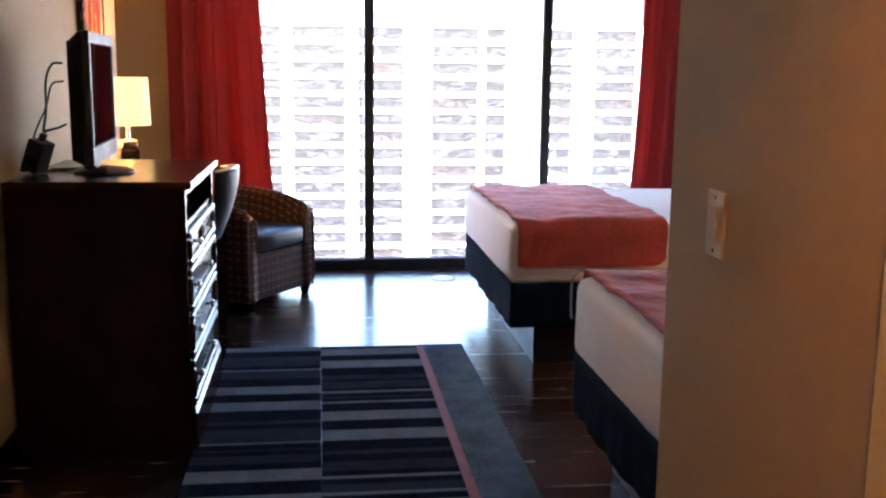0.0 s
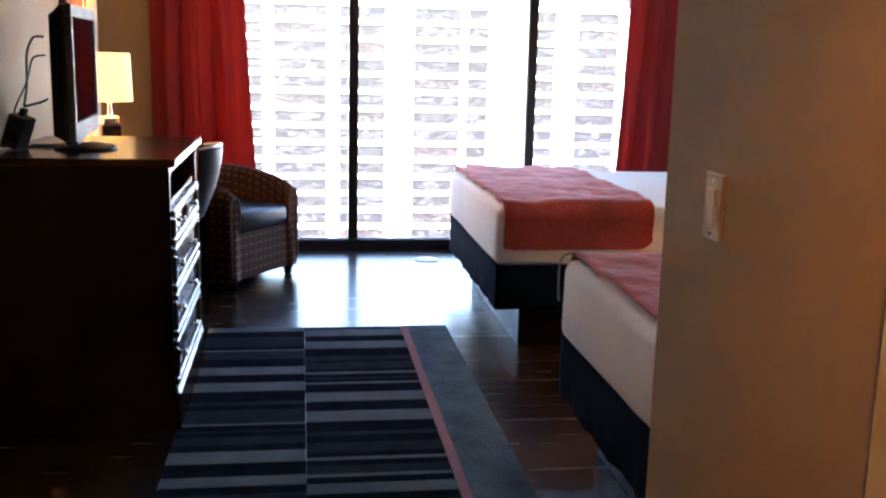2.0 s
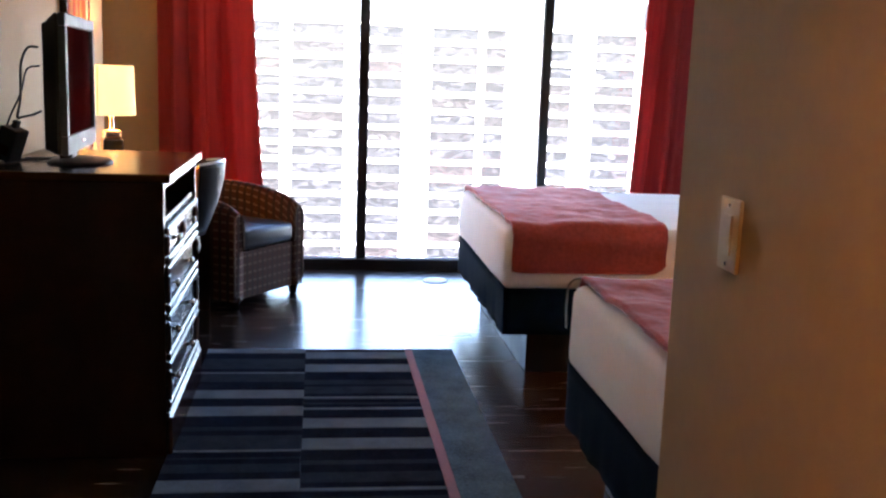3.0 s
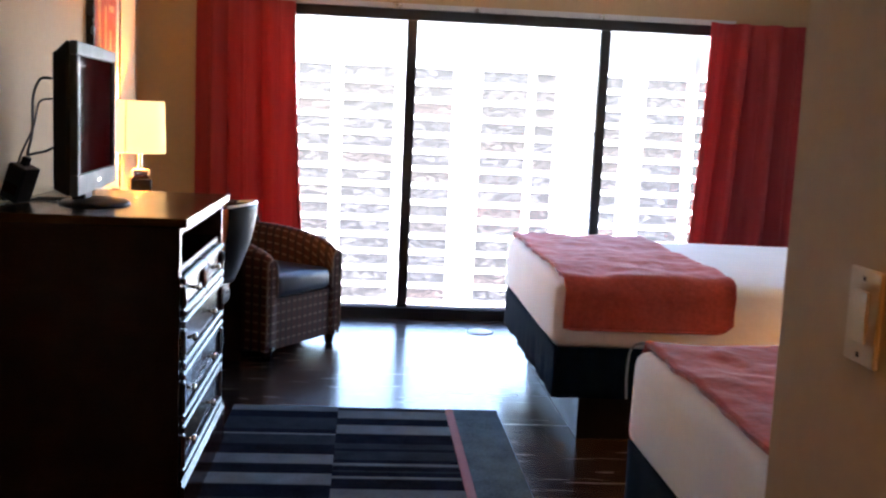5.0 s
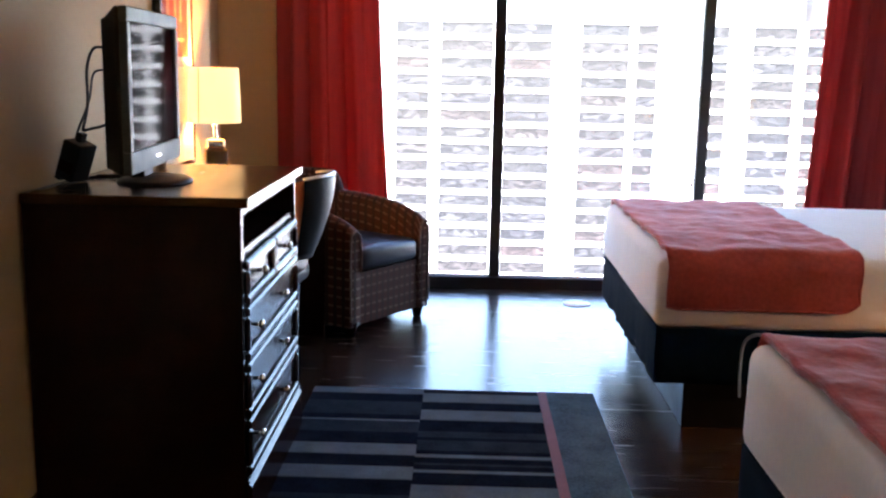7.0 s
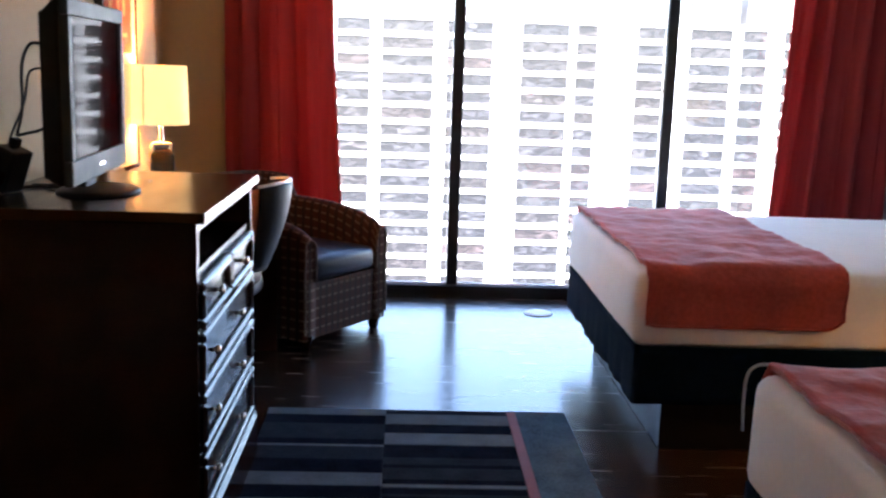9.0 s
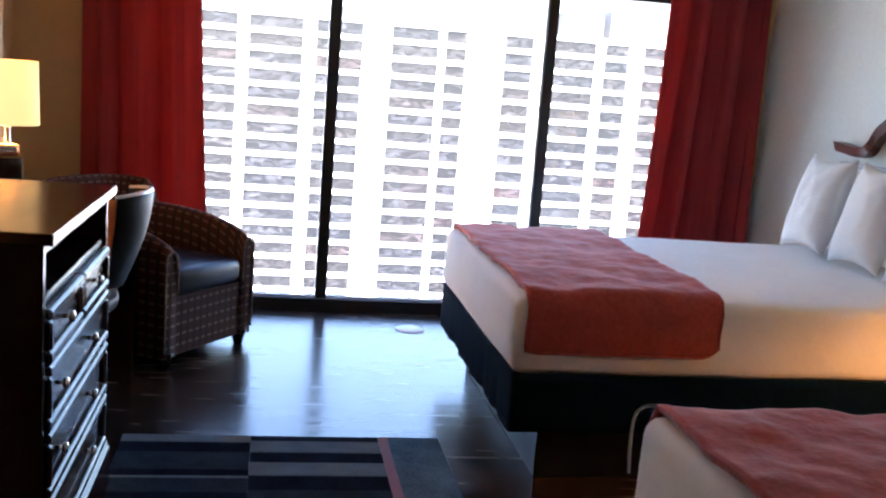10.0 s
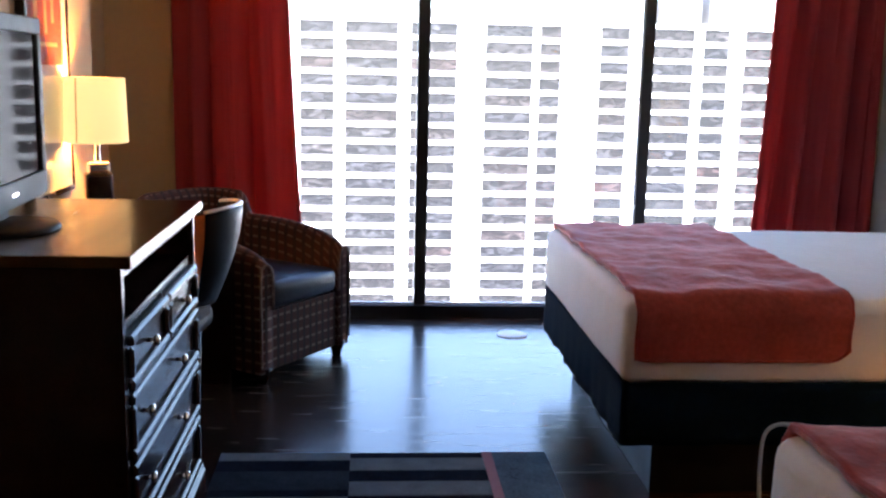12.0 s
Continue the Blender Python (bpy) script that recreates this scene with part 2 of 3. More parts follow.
def box(x0, x1, y0, y1, z0, z1, bevel=0.0, segments=2, bm=None):
    bm = bm or bmesh.new()
    r = bmesh.ops.create_cube(bm, size=1)
    vs = r["verts"]
    for v in vs:
        v.co = Vector((x0 + (v.co.x + 0.5) * (x1 - x0), y0 + (v.co.y + 0.5) * (y1 - y0), z0 + (v.co.z + 0.5) * (z1 - z0)))
    if bevel:
        es = list({e for v in vs for e in v.link_edges})
        bmesh.ops.bevel(bm, geom=es, offset=bevel, segments=segments, profile=0.5, affect="EDGES")
    return bm


def lathe(profile, segments=32, bm=None, cx=0.0, cy=0.0, squash=1.0):
    """A turned shape from (radius, z) pairs."""
    bm = bm or bmesh.new()
    rings = []
    for r, z in profile:
        rings.append([bm.verts.new((cx + r * math.cos(2 * math.pi * i / segments), cy + squash * r * math.sin(2 * math.pi * i / segments), z)) for i in range(segments)])
    for a, b in zip(rings, rings[1:]):
        for i in range(segments):
            bm.faces.new((a[i], a[(i + 1) % segments], b[(i + 1) % segments], b[i]))
    for ring in (rings[0], rings[-1]):
        if profile[0 if ring is rings[0] else -1][0] > 1e-5:
            bm.faces.new(ring)
    return bm


def tube(points, radius, segments=8, bm=None):
    """A round bar along points."""
    bm = bm or bmesh.new()
    pts = [Vector(p) for p in points]
    rings = []
    for i, p in enumerate(pts):
        d = (pts[min(i + 1, len(pts) - 1)] - pts[max(i - 1, 0)]).normalized()
        a = d.orthogonal().normalized() if i == 0 else (rings[-1][0].co - pts[i - 1])
        a = (a - d * a.dot(d)).normalized()
        b = d.cross(a)
        rings.append([bm.verts.new(p + radius * (math.cos(2 * math.pi * k / segments) * a + math.sin(2 * math.pi * k / segments) * b)) for k in range(segments)])
    for r, s in zip(rings, rings[1:]):
        for k in range(segments):
            bm.faces.new((r[k], r[(k + 1) % segments], s[(k + 1) % segments], s[k]))
    bm.faces.new(rings[0])
    bm.faces.new(rings[-1])
    return bm


def smooth_path(points, steps=8):
    """Points along a soft curve through the given ones."""
    p = [Vector(q) for q in points]
    p = [2 * p[0] - p[1]] + p + [2 * p[-1] - p[-2]]
    out = []
    for i in range(1, len(p) - 2):
        for k in range(steps):
            t = k / steps
            out.append(0.5 * ((2 * p[i]) + (p[i + 1] - p[i - 1]) * t + (2 * p[i - 1] - 5 * p[i] + 4 * p[i + 1] - p[i + 2]) * t * t
                              + (3 * p[i] - p[i - 1] - 3 * p[i + 1] + p[i + 2]) * t ** 3))
    return out + [p[-2]]


def sheet(nu, nv, f, bm=None, mat=0, close_u=False):
    """A grid surface f(u, v), u and v from 0 to 1."""
    bm = bm or bmesh.new()
    g = [[bm.verts.new(f(i / nu, j / nv)) for j in range(nv + 1)] for i in range(nu + 1)]
    for i in range(nu):
        for j in range(nv):
            q = bm.faces.new((g[i][j], g[i + 1][j], g[i + 1][j + 1], g[i][j + 1]))
            q.material_index = mat
    return bm


def box_uv(bm):
    """Unwraps by the main direction of each face, in metres."""
    bm.normal_update()
    layer = bm.loops.layers.uv.new("UVMap")
    for f in bm.faces:
        n = f.normal
        k = max(range(3), key=lambda i: abs(n[i]))
        for lp in f.loops:
            c = lp.vert.co
            lp[layer].uv = ((c.y, c.z), (c.x, c.z), (c.x, c.y))[k]
    return bm


# ---- the large structure ----
XL, XR, YN, YF, ZC = -1.47, 2.66, 0.15, 8.29, 2.42
XH, YH = 0.36, 3.14
XW = -1.74
WX0, WX1, WZ1 = -1.12, 2.13, 2.03


def slab(name, label, b, mat, category="wall"):
    return tagged(part(name, box(*b), mat), label, category, kind="structure")


def room_plate(name, label, z0, z1, mat):
    bm = box(XW - 0.15, XR + 0.15, 2.47, YF + 0.15, z0, z1)
    box(XL - 0.15, XH + 0.13, YN - 0.15, 2.469, z0, z1, bm=bm)
    return tagged(part(name, bm, mat), label, name, kind="structure")


floor_base = room_plate("floor", "dark glossy hardwood strip floor", -0.14, -0.014, FLOOR_GAP)
room_plate("ceiling", "plain off-white painted ceiling", ZC, ZC + 0.15, CEIL)
slab("wall_west", "beige painted wall behind the chest and desk", (XL - 0.15, XL, YN, 7.02, -0.014, ZC), WALL)
slab("wall_west_recess", "beige painted wall set back beside the window", (XW - 0.15, XW, 6.90, YF, -0.014, ZC), WALL)
slab("wall_recess_return", "beige return of the wall", (XW, XL - 0.15, 6.90, 7.02, -0.014, ZC), WALL)
slab("wall_east", "sage grey wall behind the beds, its paint lightened for window light", (XR, XR + 0.15, 2.62, YF, -0.014, ZC), WALL_DAYLIT)
slab("wall_south", "plain beige wall at the end of the hall", (XL, XH, YN - 0.15, YN, -0.014, ZC), WALL)
slab("wall_hall_far", "beige end of the hall wall with a light switch", (XH, XH + 0.13, 2.28, YH, -0.014, ZC), WALL)
slab("wall_hall_near", "beige hall wall beside the doorway", (XH, XH + 0.13, YN, 1.40, -0.014, ZC), WALL)
slab("wall_hall_lintel", "beige wall above the hall doorway", (XH, XH + 0.13, 1.40, 2.28, 2.04, ZC), WALL)
slab("wall_bedroom_south", "beige bedroom wall beyond the second bed", (XH + 0.13, XR, 2.47, 2.62, -0.014, ZC), WALL)
slab("wall_north_header", "beige wall above the window", (XW, XR, YF, YF + 0.15, WZ1 + 0.035, ZC), WALL)
slab("wall_north_left", "beige wall beside the window", (XW, WX0, YF, YF + 0.15, -0.014, WZ1 + 0.035), WALL)
slab("wall_north_right", "beige wall beside the window", (WX1, XR, YF, YF + 0.15, -0.014, WZ1 + 0.035), WALL)
slab("baseboard_west", "dark wooden baseboard", (XL, XL + 0.014, YN, 7.02, -0.014, 0.1), ESPRESSO, "baseboard")
slab("baseboard_east", "dark wooden baseboard", (XR - 0.014, XR, 2.62, YF, -0.014, 0.1), ESPRESSO, "baseboard")
slab("baseboard_hall", "dark wooden baseboard", (XH - 0.014, XH, 2.34, YH, -0.014, 0.1), ESPRESSO, "baseboard")

# the hall doorway: casing and a closed door
door = thing("door_1", XH + 0.06, 1.84, 0, "cream painted hall door, closed, in a cream casing", "door", kind="structure")
part("door_leaf", box(-0.02, 0.02, -0.435, 0.435, -0.01, 2.03, 0.003), TRIM, door)
part("casing", box(-0.078, -0.061, 0.44, 0.49, -0.014, 2.12, 0.004), TRIM, door)
part("casing", box(-0.078, -0.061, -0.49, -0.44, -0.014, 2.12, 0.004), TRIM, door)
part("casing", box(-0.078, -0.061, -0.438, 0.438, 2.04, 2.12, 0.004), TRIM, door)

# ---- the window ----
win = thing("window_1", 0, YF, 0, "floor-to-ceiling window in a dark bronze metal frame", "window", kind="structure")
M1, M2 = 0.000, 1.272


def frame_bar(x0, x1, z0, z1, y0=0.02, y1=0.10):
    return part("window_frame", box(x0, x1, y0, y1, z0, z1, 0.004), BLACK_METAL, win)


frame_bar(WX0, WX1, -0.014, 0.072, 0.0, 0.11)
frame_bar(WX0, WX1, 1.962, WZ1, 0.0, 0.11)
frame_bar(M1 - 0.035, M1 + 0.035, 0.072, 1.962)
frame_bar(M2 - 0.024, M2 + 0.038, 0.072, 1.962)
frame_bar(WX0, WX0 + 0.05, 0.072, 1.962)
frame_bar(WX1 - 0.05, WX1, 0.072, 1.962)
part("track", box(WX0, WX1, -0.02, 0.10, WZ1, WZ1 + 0.034, 0.003), ALU, win, "pale aluminium curtain track strip")
part("glazing_bead", box(M2 - 0.036, M2 - 0.026, 0.03, 0.05, 0.074, 1.96), ALU, win)
for a, b in ((WX0 + 0.05, M1 - 0.035), (M1 + 0.035, M2 - 0.024), (M2 + 0.038, WX1 - 0.05)):
    pane = part("pane", box(a, b, 0.055, 0.063, 0.072, 1.962), GLASS, win)
    pane.visible_shadow = False
    part("glazing_bead", box(a, b, 0.035, 0.054, 0.072, 0.082), WHITE, win)


# the hall's recessed downlight
hall_lamp = thing("recessed_downlight", 0.08, 1.80, ZC, "round recessed downlight in the hall ceiling", "ceiling light")
part("rim", lathe([(0.055, 0.0), (0.075, 0.0), (0.078, -0.004), (0.055, -0.008), (0.055, 0.0)], 32), WHITE, hall_lamp, "", True)
hall_light = new("hall_light", bpy.data.lights.new("hall_light", "SPOT"))
hall_light.data.energy, hall_light.data.color, hall_light.data.shadow_soft_size = 6.6, (1.0, 0.43, 0.12), 0.05
hall_light.data.spot_size, hall_light.data.spot_blend = radians(96), 0.9
hall_light.parent, hall_light.location, hall_light.rotation_euler = hall_lamp, (0, 0, -0.012), (radians(2), radians(-20), 0)


# ---- the things ----
def curtain(name, x_top0, x_top1, x_bot0, x_bot1, label, seed, y0=8.19, depth=0.031):
    ztop, zbot = 2.035, 0.02
    rnd = random.Random(seed)
    ph = [rnd.uniform(0, 6.28) for _ in range(6)]
    def f(u, v):
        k = v ** 1.3
        a, b = x_top0 + (x_bot0 - x_top0) * k, x_top1 + (x_bot1 - x_top1) * k
        w = depth * (0.6 + 0.6 * v)
        q = u * 2 * math.pi
        d = 1.1 * math.sin(q * 3.2 + ph[0] + 0.6 * v) + 0.55 * math.sin(q * 5.7 + ph[1] + 1.5 * v) + 0.3 * math.sin(q * 1.6 + ph[2] - v) + 0.12 * math.sin(q * 12.3 + ph[4] + v)
        return Vector((a + (b - a) * u + 0.008 * math.sin(u * 37 + ph[3] + 2 * v), y0 + w * d, ztop + (zbot - ztop) * v))
    ob = part(name, sheet(150, 24, f), CURTAIN, None, "", True)
    s = ob.modifiers.new("thickness", "SOLIDIFY")
    s.thickness = 0.003
    return tagged(ob, label, "curtain", "window curtains")


curtain("curtain", -1.355, -0.745, -1.355, -0.625, "red pleated cloth curtain drawn aside at the window", 3)
curtain("curtain", 1.912, 2.56, 1.812, 2.58, "crimson pleated cloth curtain gathered beside the window", 5, 8.16, 0.046)


def chest():
    c = thing("chest_of_drawers", -0.82, 4.825, 0, "dark espresso wooden chest of drawers with an open shelf", "chest")
    D, W = 0.64, 0.91          # depth towards the wall, width along it
    part("top", box(-D, 0.012, -0.012, W + 0.012, 0.982, 1.012, 0.004), TOP_SHEEN, c, "polished dark top with its reflections tinted lamp orange")
    part("side_panel", box(-D, -0.012, 0, 0.028, 0, 0.982, 0.002), ESPRESSO, c)
    part("side_panel", box(-D, -0.012, W - 0.028, W, 0, 0.982, 0.002), ESPRESSO, c)
    part("back_panel", box(-D, -D + 0.012, 0.028, W - 0.028, 0.1, 0.982), ESPRESSO, c)
    part("shelf", box(-D + 0.012, -0.022, 0.028, W - 0.028, 0.828, 0.85), ESPRESSO, c)
    part("top_rail", box(-0.05, -0.014, 0.028, W - 0.028, 0.958, 0.981), ESPRESSO, c)
    part("plinth", box(-D + 0.02, -0.012, 0.028, W - 0.028, 0.0, 0.155), ESPRESSO, c)
    part("base_rail", box(-0.012, 0.008, -0.004, W + 0.004, 0.0, 0.150, 0.008, 1), ESPRESSO, c)
    part("base_rail", box(-0.012, 0.002, 0.0, W, 0.151, 0.161, 0.004, 1), ESPRESSO, c)

    def drawer(y0, y1, z0, z1, knobs):
        d = part("drawer", box(-0.20, -0.014, y0, y1, z0, z1, 0.002), ESPRESSO, c)
        m = 0.006
        for a in (box(-0.014, 0.002, y0, y1, z1 - 0.028, z1, m, 1), box(-0.014, 0.002, y0, y1, z0, z0 + 0.028, m, 1),
                  box(-0.014, 0.002, y0, y0 + 0.026, z0 + 0.029, z1 - 0.029, m, 1), box(-0.014, 0.002, y1 - 0.026, y1, z0 + 0.029, z1 - 0.029, m, 1)):
            part("moulding", a, ESPRESSO, d)
        for y in knobs:
            z = (z0 + z1) / 2
            b = tube([(-0.014, y, z), (0.006, y, z)], 0.006, 10)
            b2 = lathe([(0.0, 0.0), (0.013, 0.002), (0.016, 0.008), (0.013, 0.014), (0.0, 0.016)], 16)
            bmesh.ops.rotate(b2, cent=(0, 0, 0), matrix=Matrix.Rotation(radians(90), 3, "Y"), verts=b2.verts[:])
            bmesh.ops.translate(b2, vec=(0.002, y, z), verts=b2.verts[:])
            me = bpy.data.meshes.new("knob_tmp")
            b2.to_mesh(me)
            b2.free()
            b.from_mesh(me)
            bpy.data.meshes.remove(me)
            part("knob", b, CHROME, d, "brushed nickel knob", True)
    h = W / 2
    drawer(0.034, h - 0.008, 0.690, 0.822, [0.034 + (h - 0.042) / 2])
    drawer(h + 0.008, W - 0.034, 0.690, 0.822, [h + 0.008 + (h - 0.042) / 2])
    for z0, z1 in ((0.520, 0.682), (0.345, 0.512), (0.165, 0.337)):
        drawer(0.034, W - 0.034, z0, z1, [0.17, W - 0.315])
    part("centre_post", box(-0.20, -0.020, h - 0.008, h + 0.008, 0.690, 0.828), ESPRESSO, c)
    return c


chest()


def television():
    t = thing("television", -1.178, 5.165, 1.012, "silver-framed flat television switched off on the chest", "television", rz=4.0)
    w, z0, z1 = 0.322, 0.052, 0.525
    bm = box(-0.068, -0.012, -w, w, z0, z1, 0.010)
    for v in bm.verts:
        if v.co.x < -0.04:      # the back is smaller than the front
            v.co.y *= 0.93
            v.co.z = z0 + 0.015 + (v.co.z - z0) * 0.90
    housing = part("housing", bm, TV_BACK, t)
    part("bezel", box(-0.012, 0.012, -w, w, z1 - 0.042, z1, 0.004), TV_BEZEL, t)
    part("bezel", box(-0.012, 0.012, -w, w, z0, z0 + 0.065, 0.004), TV_BEZEL, t)
    part("bezel", box(-0.012, 0.012, -w, -w + 0.036, z0 + 0.0655, z1 - 0.0425, 0.004), TV_BEZEL, t)
    part("bezel", box(-0.012, 0.012, w - 0.036, w, z0 + 0.0655, z1 - 0.0425, 0.004), TV_BEZEL, t)
    part("screen", box(-0.011, 0.004, -w + 0.0365, w - 0.0365, z0 + 0.066, z1 - 0.043), SCREEN, t)
    part("badge", box(0.012, 0.0135, -0.03, 0.03, z0 + 0.028, z0 + 0.038), CHROME, t)
    part("neck", box(-0.065, -0.02, -0.06, 0.06, 0.015, z0 + 0.03, 0.008), TV_BACK, t)
    for k in range(5):
        part("vent_slot", box(-0.0605, -0.0585, -0.14, 0.14, z1 - 0.13 - 0.02 * k, z1 - 0.124 - 0.02 * k), CABLE, housing)
    part("foot", lathe([(0.0, 0.0), (0.115, 0.0), (0.115, 0.006), (0.104, 0.014), (0.06, 0.022), (0.0, 0.022)], 40, squash=1.25), TV_BACK, t, "", True)
    return t


television()

# the adapter box behind the television, and its leads
adapter = thing("cable_adapter", 0, 0, 0, "black cable adapter box standing behind the television", "adapter")
adapter.matrix_world = pose(-1.425, 5.11, 1.024, 0, 21, -20)
part("housing", box(-0.034, 0.034, -0.040, 0.040, 0.0, 0.122, 0.006), TV_BACK, adapter)
part("label_plate", box(-0.025, 0.025, -0.0415, -0.0405, 0.025, 0.06), ESPRESSO, adapter)
part("plug", box(-0.010, 0.010, -0.016, 0.010, 0.1225, 0.152, 0.003), TV_BACK, adapter)
part("foot", box(-0.034, -0.012, -0.036, 0.036, -0.010, -0.0005, 0.002), TV_BACK, adapter)


def lead(points, radius=0.0045):
    return tagged(part("cable", tube(smooth_path(points), radius, 8), CABLE, None, "", True), "black cable looping behind the television", "cable", "television cables")


lead([(-1.295, 5.09, 1.425), (-1.335, 5.10, 1.42), (-1.365, 5.12, 1.36), (-1.375, 5.14, 1.25), (-1.380, 5.105, 1.172)])
lead([(-1.295, 5.10, 1.36), (-1.345, 5.12, 1.345), (-1.385, 5.18, 1.26), (-1.445, 5.22, 1.15), (-1.460, 5.20, 1.04), (-1.44, 5.20, 1.017)], 0.0035)
lead([(-1.295, 5.10, 1.20), (-1.33, 5.13, 1.185), (-1.350, 5.12, 1.180), (-1.378, 5.105, 1.172)])
lead([(-1.43, 5.17, 1.017), (-1.36, 5.22, 1.017), (-1.32, 5.20, 1.018), (-1.27, 5.24, 1.02)])
lead([(-1.40, 5.26, 1.017), (-1.34, 5.27, 1.017), (-1.28, 5.30, 1.018)], 0.0035)

# ---- desk, lamp, picture, desk chair ----
desk = thing("desk", XL + 0.02, 5.83, 0, "dark espresso writing desk against the wall", "desk")
part("desktop", box(0, 0.56, 0, 1.25, 0.725, 0.755, 0.004), ESPRESSO, desk)
part("side_panel", box(0.01, 0.54, 0.02, 0.05, 0, 0.725, 0.002), ESPRESSO, desk)
part("side_panel", box(0.01, 0.54, 1.20, 1.23, 0, 0.725, 0.002), ESPRESSO, desk)
part("modesty_panel", box(0.01, 0.03, 0.051, 1.199, 0.25, 0.725), ESPRESSO, desk)


def lamp(name, x, y, z, label, watts, rz, shade_r=0.104, shade_h=0.235, downward=False):
    t = thing(name, x, y, z, label, "lamp", rz=rz)
    part("base", box(-0.05, 0.05, -0.05, 0.05, 0, 0.245, 0.008), DARK_LAMP, t)
    part("cap", box(-0.043, 0.043, -0.043, 0.043, 0.2455, 0.290, 0.012), CHROME, t, "polished nickel cap")
    part("stem", lathe([(0.016, 0.290), (0.013, 0.30), (0.010, 0.34), (0.016, 0.37), (0.010, 0.376), (0.010, 0.40), (0.0, 0.40)], 20), CHROME, t, "", True)
    z0, z1, h = 0.365, 0.365 + shade_h, shade_r
    bm = bmesh.new()
    n = 48
    rings = [[bm.verts.new((h * k * math.cos(2 * math.pi * i / n), h * k * math.sin(2 * math.pi * i / n), z)) for i in range(n)] for k, z in ((1.03, z0), (0.97, z1))]
    for k in range(n):
        bm.faces.new((rings[0][k], rings[0][(k + 1) % n], rings[1][(k + 1) % n], rings[1][k]))
    sh = part("shade", bm, SHADE, t, "glowing cream fabric drum shade", True)
    sh.modifiers.new("thickness", "SOLIDIFY").thickness = 0.002
    a = radians(-132)
    seam = [(h * k * 1.012 * math.cos(a), h * k * 1.012 * math.sin(a), z) for k, z in ((1.03, z0 + 0.002), (1.0, (z0 + z1) / 2), (0.97, z1 - 0.002))]
    part("seam", tube(seam, 0.0022, 6), SEAM, sh, "ochre vertical seam")
    part("bulb", lathe([(0.0, 0.40), (0.02, 0.405), (0.030, 0.44), (0.028, 0.47), (0.0, 0.495)], 16), BULB, t, "", True)
    lt = new("bulb_light", bpy.data.lights.new("bulb_light", "SPOT" if downward else "POINT"))
    lt.data.energy, lt.data.color, lt.data.shadow_soft_size = watts, (1.0, 0.41, 0.10), 0.04
    lt.parent, lt.location = t, (0, 0, 0.36 if downward else 0.475)
    if downward:
        lt.data.spot_size, lt.data.spot_blend = radians(156), 0.45
    return t


SEAM = material("ochre_seam_tape", (0.50, 0.30, 0.07), 0.8, vary=0.1)
BULB = glow_material("bulb_glass", (1.0, 0.75, 0.4), 1.0)
lamp("table_lamp", -1.348, 6.60, 0.755, "dark square table lamp with a lit cream drum shade", 13.5, 20, 0.115, 0.246)

picture = thing("framed_picture", XL, 6.12, 0.93, "red abstract print under glass in a dark frame", "picture")
PW, PH = 0.535, 1.13
part("backing", box(0.003, 0.010, 0.02, PW - 0.01, 0.02, PH - 0.02), MAT_BOARD, picture, "white mat board")
art = part("print", box(0.0105, 0.0125, 0.09, PW - 0.07, 0.48, 1.03), ART_RED, picture, "red abstract print")
for a, b, c, d in ((0.15, 0.19, 0.63, 0.93), (0.26, 0.29, 0.59, 0.85), (0.33, 0.42, 0.83, 0.86), (0.20, 0.40, 0.545, 0.56), (0.34, 0.37, 0.63, 0.75)):
    part("print_mark", box(0.0128, 0.0135, a, b, c, d), ART_INK, art, "ochre brush mark")
part("frame", box(0.0, 0.034, 0.0, 0.02, 0.0, PH, 0.002), DARK_LAMP, picture)
part("frame", box(0.0, 0.018, PW - 0.008, PW, 0.0, PH, 0.001), DARK_LAMP, picture)
part("frame", box(0.0, 0.018, 0.0205, PW - 0.0085, PH - 0.02, PH, 0.002), DARK_LAMP, picture)
part("frame", box(0.0, 0.018, 0.0205, PW - 0.0085, 0.0, 0.02, 0.002), DARK_LAMP, picture)
pic_glass = part("glass", box(0.0145, 0.0165, 0.021, PW - 0.009, 0.021, PH - 0.021), GLASS, picture)
pic_glass.visible_shadow = False


